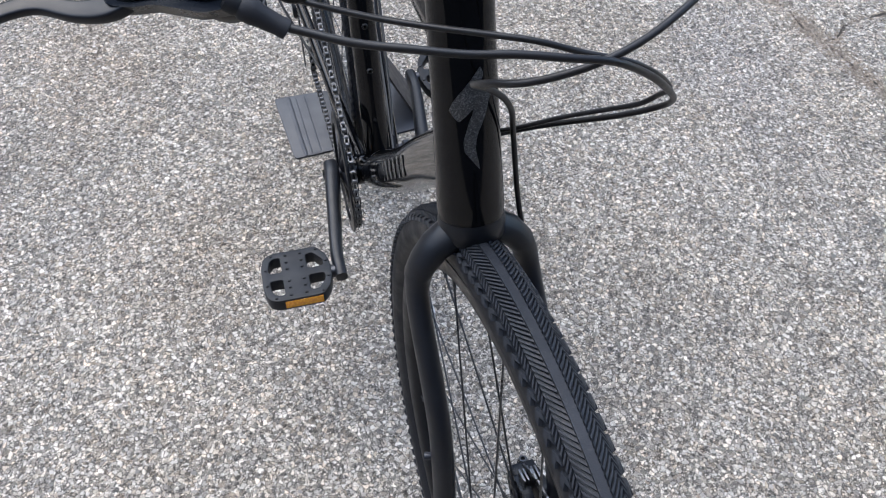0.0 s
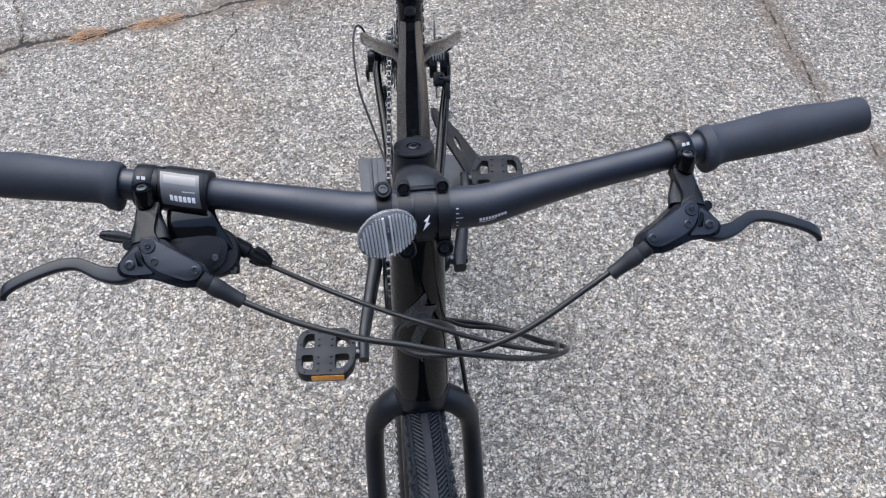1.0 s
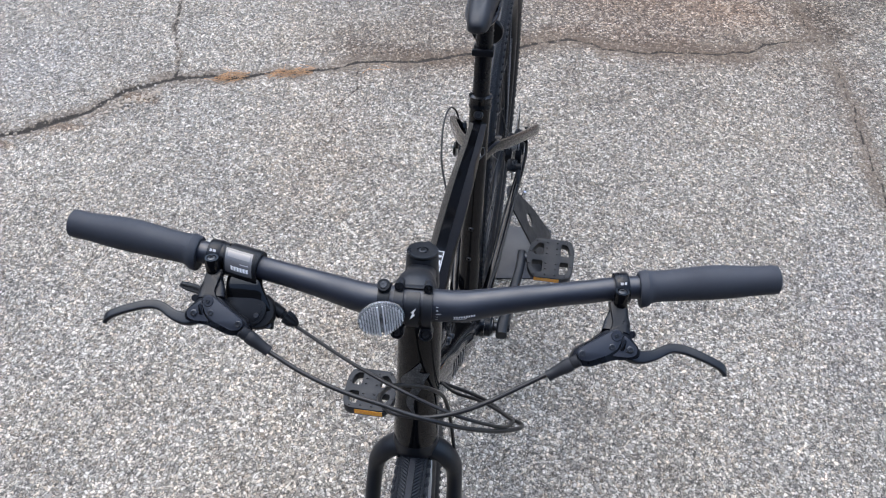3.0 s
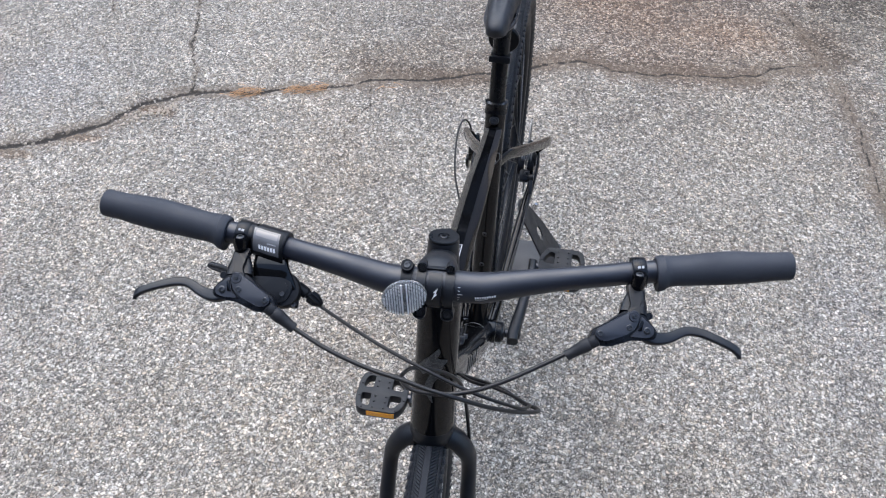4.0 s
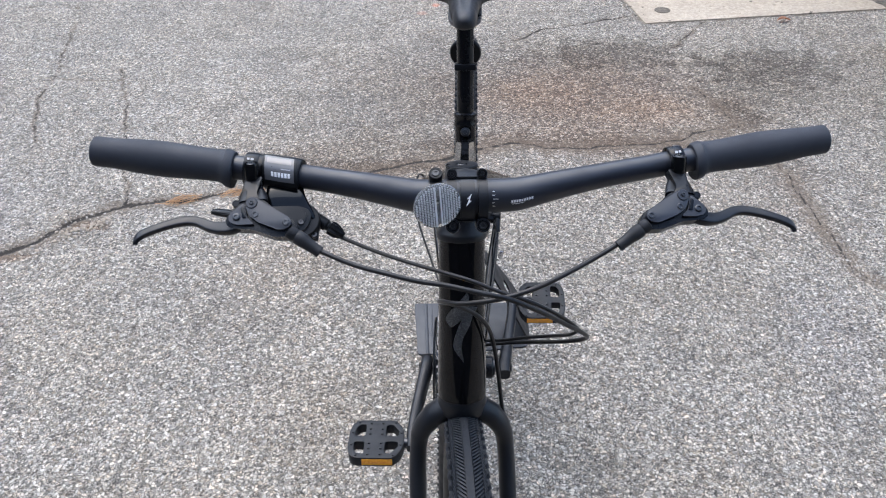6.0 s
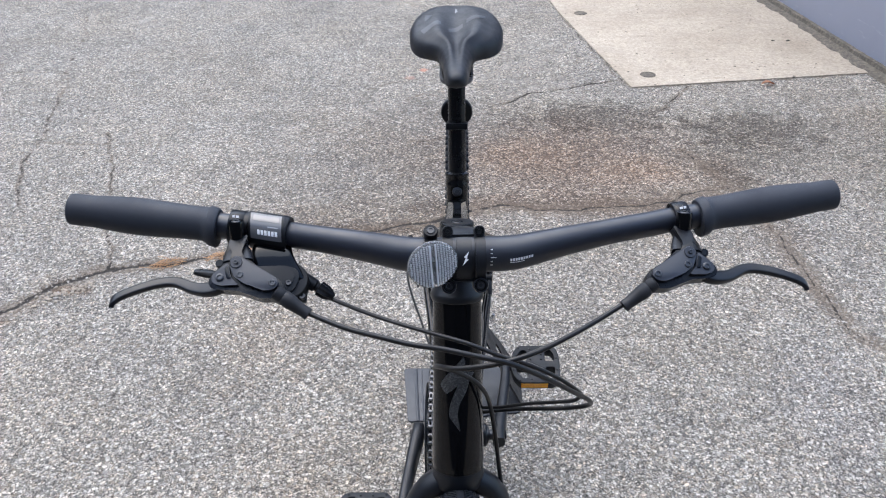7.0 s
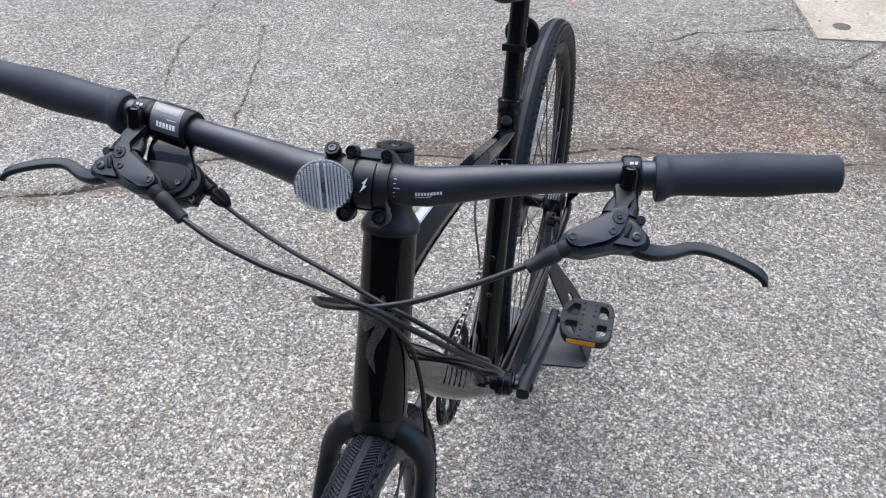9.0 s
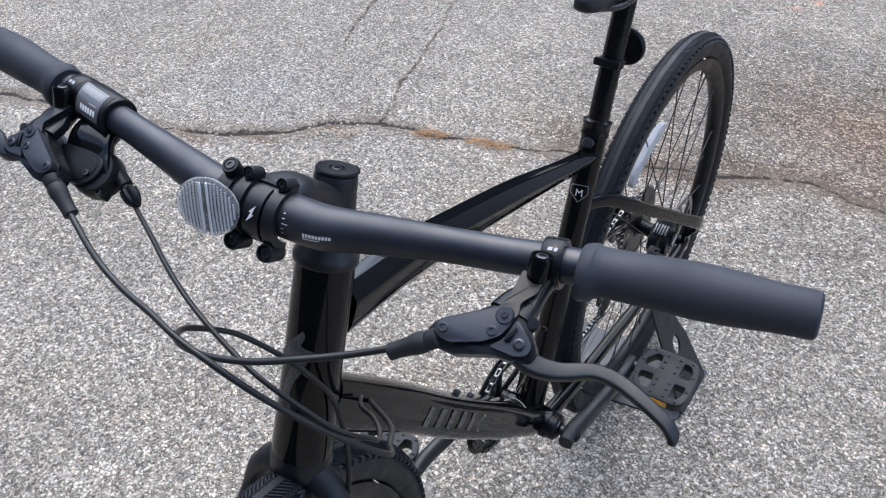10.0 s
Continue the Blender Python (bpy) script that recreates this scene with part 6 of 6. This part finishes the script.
for pts, mat in (([(-0.056, 0.598), (-0.030, 0.614), (-0.024, 0.611), (-0.024, 0.601), (-0.050, 0.585)], SADDLE_PRINT), ([(-0.012, 0.600), (0.010, 0.618), (0.010, 0.605), (-0.012, 0.588)], SADDLE_PRINT), ([(0.016, 0.628), (0.046, 0.640), (0.046, 0.629), (0.016, 0.614)], SADDLE_PRINT),
                 ([(-0.050, 0.650), (-0.037, 0.636), (-0.050, 0.622)], SADDLE_PRINT), ([(-0.002, 0.674), (0.0025, 0.669), (0.001, 0.666), (0.003, 0.664), (-0.002, 0.656), (-0.002, 0.665)], GREY_PRINT)):
    bm = bmesh.new()
    f = bm.faces.new([bm.verts.new((x, y, 0)) for x, y in pts])
    bmesh.ops.triangulate(bm, faces=[f])
    bmesh.ops.subdivide_edges(bm, edges=list(bm.edges), cuts=3, use_grid_fill=True)
    for v in bm.verts:
        v.co.z = saddle_top(v.co.x, v.co.y) + 0.0006
    bike("saddle_print", bm, mat, "grey printed flash", parent=saddle, angle=80)
for sx in (-1, 1):
    bm = bmesh.new()
    sweep(bm, curve_points([(sx * 0.008, 0.436, 0.903), (sx * 0.020, 0.475, 0.894), (sx * 0.022, 0.52, 0.891), (sx * 0.022, 0.58, 0.892), (sx * 0.032, 0.64, 0.913)], 24), 0.0035, 8)
    bike("saddle_rail", bm, DARK_STEEL, parent=saddle)

# drivetrain
CX = -0.046
bm = bmesh.new()
teeth, RR = 40, 0.0815
outl = []
for k in range(teeth):
    a = 2 * math.pi * k / teeth
    for off, r in ((0, RR - 0.0035), (0.25, RR - 0.002), (0.42, RR + 0.0035), (0.58, RR + 0.0035), (0.75, RR - 0.002)):
        outl.append((r * math.cos(a + off * 2 * math.pi / teeth), r * math.sin(a + off * 2 * math.pi / teeth)))
ring_m = basis(BB + V(CX, 0, 0), (0, 1, 0), (1, 0, 0))
inner = [((RR - 0.014) * math.cos(a), (RR - 0.014) * math.sin(a)) for a in np.linspace(0, 2 * math.pi, len(outl), endpoint=False)]
N = len(outl)
vo = [[bm.verts.new(ring_m @ V(x, y, h)) for x, y in outl] for h in (-0.001, 0.001)]
vi = [[bm.verts.new(ring_m @ V(x, y, h)) for x, y in inner] for h in (-0.001, 0.001)]
for k in range(N):
    j = (k + 1) % N
    bm.faces.new((vo[0][k], vo[0][j], vo[1][j], vo[1][k]))
    bm.faces.new((vi[0][k], vi[1][k], vi[1][j], vi[0][j]))
    for h in (0, 1):
        bm.faces.new((vo[h][k], vo[h][j], vi[h][j], vi[h][k]))
for k in range(5):
    a = 2 * math.pi * k / 5 + 0.5
    sweep(bm, [ring_m @ V(0.012 * math.cos(a), 0.012 * math.sin(a), -0.008), ring_m @ V(0.04 * math.cos(a), 0.04 * math.sin(a), -0.004), ring_m @ V(0.070 * math.cos(a), 0.070 * math.sin(a), 0)], [(0.010, 0.004), (0.008, 0.0035), (0.007, 0.0025)], 10, (0, -math.sin(a), math.cos(a)))
crankset = bike("crankset", bm, ALLOY_BLACK, "black single-ring crankset")
bm = bmesh.new()
lathe(bm, [(RR - 0.008, -0.0025), (RR + 0.0075, -0.0015), (RR + 0.009, 0.0), (RR + 0.0075, 0.0015), (RR - 0.008, 0.0015)], along(BB + V(CX - 0.0075, 0, 0), (1, 0, 0)), 60, close=True)
bike("chain_guard", bm, PLASTIC, "black plastic chain guard ring", parent=crankset)
PED = []
for sx in (-1, 1):
    dr = CRANK_DIR if sx < 0 else -CRANK_DIR
    a = BB + V(sx * 0.070, 0, 0)
    b = BB + V(sx * 0.088, 0, 0) + dr * 0.170
    bm = bmesh.new()
    pts = curve_points([a - dr * 0.018, a, a + dr * 0.06 + V(sx * 0.008, 0, 0), b - dr * 0.03, b, b + dr * 0.012], 22)
    s = np.linspace(0, 1, 22)
    sweep(bm, pts, [(float(np.interp(t, [0, 0.1, 0.5, 0.9, 1], [0.012, 0.0175, 0.0148, 0.0135, 0.009])), float(np.interp(t, [0, 0.1, 0.6, 1], [0.0105, 0.0115, 0.0095, 0.008]))) for t in s], 16, dr.cross(V(1, 0, 0)), power=3.0)
    arm = bike("crank_arm", bm, SATIN_DARK, "satin black crank arm", parent=crankset)
    bolt("crank_bolt", arm, a + V(sx * 0.0105, 0, 0), (sx, 0, 0), 0.008, 0.003, ALLOY_BLACK)
    bm = bmesh.new()
    lathe(bm, [(0.006, 0), (0.0155, 0.0), (0.0155, 0.004), (0.009, 0.006), (0.009, 0.024), (0.006, 0.024)], along(BB + V(sx * 0.048, 0, 0), (sx, 0, 0)), 20)
    bike("spindle", bm, DARK_STEEL, parent=crankset)
    PED.append((sx, b))


def pedal(sx, end, tilt):
    """A nylon platform pedal with four windows, pins and amber reflectors."""
    cx = sx * 0.058
    m = Matrix.Translation(end) @ Matrix.Rotation(radians(tilt), 4, "X")
    T = 0.0095
    hl = 0.044
    half = [(-0.046, 0.012), (-0.041, 0.030), (-0.030, 0.044), (0.030, 0.044), (0.041, 0.038), (0.046, 0.020)]
    loops = [rounded(half[::-1] + [(x, -y) for x, y in half], 0.006, 4)]
    for s in (-1, 1):
        loops.append(rounded([(x, s * y) for x, y in ((-0.036, 0.0065), (-0.0150, 0.0065), (-0.0150, 0.0320), (-0.0250, 0.0335), (-0.0370, 0.0170))], 0.004, 4))
        loops.append(rounded([(x, s * y) for x, y in ((0.0190, 0.0070), (0.0365, 0.0070), (0.0355, 0.0235), (0.0305, 0.0330), (0.0190, 0.0340))], 0.004, 4))
    flat = bmesh.new()
    for loop in loops:
        vs = [flat.verts.new((sx * x + cx, y, 0)) for x, y in loop]
        for a, b in zip(vs, vs[1:] + vs[:1]):
            flat.edges.new((a, b))
    bmesh.ops.triangle_fill(flat, edges=flat.edges, use_beauty=True)
    flat.verts.index_update()
    bm = bmesh.new()
    low, high = ([bm.verts.new((v.co.x, v.co.y, z)) for v in flat.verts] for z in (-T, T))
    for f in flat.faces:
        bm.faces.new([high[v.index] for v in f.verts])
        bm.faces.new([low[v.index] for v in reversed(f.verts)])
    for e in flat.edges:
        if len(e.link_faces) == 1:
            a, b = (v.index for v in e.verts)
            bm.faces.new((low[a], low[b], high[b], high[a]))
    flat.free()
    bmesh.ops.recalc_face_normals(bm, faces=bm.faces)
    rim_edges = [e for e in bm.edges if len(e.link_faces) == 2 and e.calc_face_angle(0.0) > 1.2]
    bmesh.ops.bevel(bm, geom=rim_edges, offset=0.0014, segments=2, affect="EDGES", profile=0.6, clamp_overlap=True)
    ped = bike("pedal", bm, PEDAL_PLASTIC, "black nylon platform pedal with amber reflectors", m)
    bm = bmesh.new()
    lathe(bm, [(0.0, -0.012), (0.0065, -0.012), (0.0065, 0.0), (0.009, 0.001), (0.009, 0.008), (0.007, 0.010), (0.007, 0.02), (0, 0.02)], along((sx * 0.004, 0, 0), (sx, 0, 0)), 16)
    bike("pedal_axle", bm, DARK_STEEL, m=m, parent=ped)
    for s in (-1, 1):
        bm = bmesh.new()
        box(bm, (0.050, 0.004, 0.0125), pose(cx - sx * 0.004, s * (hl - 0.0012), 0), 0.0012)
        bike("pedal_reflector", bm, AMBER, "amber reflector", m, ped)
    stud = None
    for s in (-1, 1):
        for px, py in [(x * sx, y) for x in (-0.0085, 0.0115) for y in (-0.036, -0.023, -0.011, 0.011, 0.023, 0.036)] + [(sx * x, y) for x, y in ((-0.0410, -0.014), (-0.0410, 0.014), (-0.030, -0.038), (-0.030, 0.038), (0.0405, -0.014), (0.0405, 0.014), (0.031, -0.038), (0.031, 0.038))]:
            here = along((0, 0, 0), (0, 0, s))
            here.translation = (cx + px, py, s * T * 0.97)
            if stud is None:
                bm = bmesh.new()
                lathe(bm, [(0.0024, 0), (0.0018, 0.0020), (0, 0.0022)], None, 8)
                stud = bike("grip_stud", bm, PEDAL_PLASTIC, parent=ped)
                stud.matrix_basis = m @ here
            else:
                again(stud, m @ here, ped)
    return ped


pedal(*PED[0], -5)
pedal(*PED[1], 12)

# cassette, derailleur and chain
bm = bmesh.new()
for k in range(9):
    r = 0.075 - 0.0062 * k
    x = -0.022 - 0.0042 * k
    nt = int(r * 2 * math.pi / 0.0127)
    o2 = []
    for j in range(nt):
        a = 2 * math.pi * j / nt
        for off, q in ((0, -0.003), (0.3, -0.002), (0.45, 0.002), (0.6, 0.002), (0.75, -0.002)):
            o2.append(((r + q) * math.cos(a + off * 2 * math.pi / nt), (r + q) * math.sin(a + off * 2 * math.pi / nt)))
    prism(bm, o2, -0.0009, 0.0009, basis(REAR_HUB + V(x, 0, 0), (0, 1, 0), (1, 0, 0)))
bike("cassette", bm, DARK_STEEL, "dark steel nine-speed cassette")
dm = V(-0.075, 0.825, 0.315)
bm = bmesh.new()
lathe(bm, [(0.0, -0.013), (0.0125, -0.013), (0.0140, -0.010), (0.0140, 0.010), (0.0125, 0.013), (0.006, 0.0135), (0.0055, 0.012), (0.0, 0.012)], along(dm + V(0.004, -0.002, 0.036), (-1, 0, 0)), 22)
prism(bm, rounded([(-0.016, 0.030), (0.004, 0.036), (0.018, 0.018), (0.010, 0.002), (-0.012, 0.006)], 0.006), -0.009, 0.006, basis(dm, (0, 1, 0), (1, 0, 0)), 0.003)
derailleur = bike("rear_derailleur", bm, PLASTIC, "black long-cage rear derailleur")
for x0, tilt in ((-0.011, 0.004), (0.006, 0.010)):
    bm = bmesh.new()
    prism(bm, rounded([(-0.020, 0.016), (-0.004, 0.022), (0.022, -0.006), (0.018, -0.026), (0.002, -0.030), (-0.022, 0.000)], 0.006), -0.0025, 0.0025, basis(dm + V(x0, 0, 0), (tilt * 4, 1, 0), (1, 0, 0)), 0.0012)
    bike("link_plate", bm, ALLOY_BLACK, parent=derailleur)
for y, z in ((-0.012, 0.011), (0.012, -0.016), (-0.002, -0.006)):
    bolt("link_pin", derailleur, dm + V(-0.0138, y, z), (-1, 0, 0), 0.0036, 0.0025, CHAIN_STEEL)
bm = bmesh.new()
lathe(bm, [(0.0, -0.011), (0.0150, -0.011), (0.0165, -0.008), (0.0165, 0.008), (0.0150, 0.011), (0.0, 0.011)], along(V(-0.060, 0.803, 0.276), (-1, 0, 0)), 24)
bike("lower_knuckle", bm, PLASTIC, parent=derailleur)
bm = bmesh.new()
for dx in (-0.008, 0.008):
    prism(bm, rounded([(-0.022, 0.012), (0.014, 0.012), (0.008, -0.100), (-0.004, -0.112), (-0.020, -0.10)], 0.01), -0.001, 0.001, basis(V(-0.055 + dx, 0.80, 0.265), (0, 1, 0), (1, 0, 0)), 0.0)
bike("derailleur_cage", bm, DARK_STEEL, parent=derailleur)
J0, J1 = V(-0.050, 0.797, 0.262), V(-0.050, 0.790, 0.172)
for j in (J0, J1):
    bm = bmesh.new()
    lathe(bm, [(0.003, -0.003), (0.019, -0.0025), (0.0205, 0), (0.019, 0.0025), (0.003, 0.003)], along(j, (1, 0, 0)), 22)
    bike("jockey_wheel", bm, PLASTIC, parent=derailleur)

path = []
RC, RS = 0.0805, 0.050
for a in np.linspace(-95, -265, 22):
    path.append((CX, BB.y + RC * math.cos(radians(a)), BB.z + RC * math.sin(radians(a))))
for a in np.linspace(97, -60, 16):
    path.append((-0.040, REAR_HUB.y + RS * math.cos(radians(a)), REAR_HUB.z + RS * math.sin(radians(a))))
path += [(-0.048, J0.y + 0.020, J0.z + 0.006), (-0.050, J0.y + 0.014, J0.z - 0.016), (-0.050, J1.y - 0.012, J1.z + 0.030), (-0.050, J1.y - 0.020, J1.z - 0.002), (-0.050, J1.y - 0.004, J1.z - 0.021), (-0.050, J1.y - 0.03, J1.z - 0.014)]
path.append(path[0])
pp = np.array(path)
cum = np.r_[0, np.cumsum(np.linalg.norm(np.diff(pp, axis=0), axis=1))]
count = int(cum[-1] / 0.0127 / 2) * 2
chain = tagged(new("chain"), "black and steel bicycle chain")
chain.parent, chain.matrix_parent_inverse = bicycle, bicycle_inverse
figure = [(-0.0075, -0.0028), (-0.0055, -0.0042), (0, -0.0030), (0.0055, -0.0042), (0.0075, -0.0028), (0.0075, 0.0028), (0.0055, 0.0042), (0, 0.0030), (-0.0055, 0.0042), (-0.0075, 0.0028)]
protos = []
for wide in (0.0038, 0.0027):
    bm = bmesh.new()
    for s in (-1, 1):
        prism(bm, figure, s * wide - 0.0005, s * wide + 0.0005)
    for q in (-0.00635, 0.00635) if wide < 0.003 else ():
        lathe(bm, [(0.0038, -0.0022), (0.0038, 0.0022)], pose(q, 0, 0), 10)
    if wide > 0.003:
        for q in (-0.00635, 0.00635):
            lathe(bm, [(0.0018, -0.0048), (0.0018, 0.0048)], pose(q, 0, 0), 8)
    protos.append(part("chain_link", bm, CHAIN_STEEL if wide < 0.003 else DARK_STEEL, chain))
for k in range(count):
    s = (k + 0.5) * cum[-1] / count
    c = V(*[float(np.interp(s, cum, pp[:, j])) for j in range(3)])
    e0, e1 = (V(*[float(np.interp(min(max(s + q, 0), cum[-1]), cum, pp[:, j])) for j in range(3)]) for q in (-0.006, 0.006))
    mm = basis(c, e1 - e0, (1, 0, 0))
    if k < 2:
        protos[k].matrix_basis = mm
    else:
        again(protos[k % 2], mm, chain)

# ---- display stand under the rear wheel ----
stand = tagged(new("display_stand"), "folded sheet-metal floor stand holding the bicycle's rear end", "bike stand")
stand.location = (0, 0.8, 0)
bpy.context.view_layer.update()
stand_inverse = stand.matrix_world.inverted()


def stand_part(name, bm, mat, label=""):
    ob = part(name, bm, mat, None, label)
    ob.parent, ob.matrix_parent_inverse = stand, stand_inverse
    return ob


bm = bmesh.new()
prism(bm, rounded([(-0.131, 0.893), (-0.113, 0.709), (0.02, 0.722), (0.142, 0.740), (0.150, 0.90), (0.05, 0.895)], 0.010), 0.0, 0.004, None, 0.001)
sweep(bm, [(-0.090, 0.712, 0.004), (-0.102, 0.888, 0.004)], (0.0015, 0.004), 8, (0, 0, 1))
for x in (-0.078, -0.060):
    sweep(bm, [(x, 0.716, 0.0036), (x - 0.010, 0.884, 0.0036)], (0.0010, 0.0022), 8, (0, 0, 1))
stand_part("base_plate", bm, STAND_PAINT, "blue-grey sheet-metal base plate")
# leaning bracket from the plate's edge up to the chainstay, with an oval slot
lean = V(-0.064, -0.036, 0.132).normalized()
lm = basis(V(0.146, 0.815, 0.003), V(0, 1, 0.0), lean.cross(V(0, 1, 0)))
bm = bmesh.new()
hole = [(0.014 * math.cos(a) + 0.004, 0.020 * math.sin(a) + 0.125) for a in np.linspace(0, 2 * math.pi, 20, endpoint=False)]
rim_ = rounded([(-0.058, 0.0), (0.072, 0.0), (0.050, 0.12), (0.006, 0.245), (-0.020, 0.252), (-0.040, 0.235)], 0.012, 4)
up = 1 if (lm.to_3x3() @ V(0, 1, 0)).z > 0 else -1
ang = lambda p: math.atan2(p[1] - 0.125, p[0] - 0.004)
outer_ = sorted(rim_, key=ang)
hole = sorted(hole, key=ang)
for lvl in (-0.002, 0.002):
    vo_ = [bm.verts.new(lm @ V(x, up * y, lvl)) for x, y in outer_]
    vh_ = [bm.verts.new(lm @ V(x, up * y, lvl)) for x, y in hole]
    bmesh.ops.bridge_loops(bm, edges=[bm.edges.new((a, b)) for ring in (vo_, vh_) for a, b in zip(ring, ring[1:] + ring[:1])])
    if lvl < 0:
        keep_o, keep_h = vo_, vh_
for lo_, hi_ in ((keep_o, vo_), (keep_h, vh_)):
    for k in range(len(lo_)):
        bm.faces.new((lo_[k], lo_[(k + 1) % len(lo_)], hi_[(k + 1) % len(lo_)], hi_[k]))
stand_part("upright_bracket", bm, STAND_DARK, "leaning triangular bracket with an oval slot")
bm = bmesh.new()
lathe(bm, [(0, 0), (0.005, 0), (0.005, 0.010), (0.0035, 0.016), (0, 0.016)], along(V(0.074, 0.775, 0.235), (0.2, 0.1, 1)), 12)
stand_part("bracket_pin", bm, STEEL, "bright steel pin")
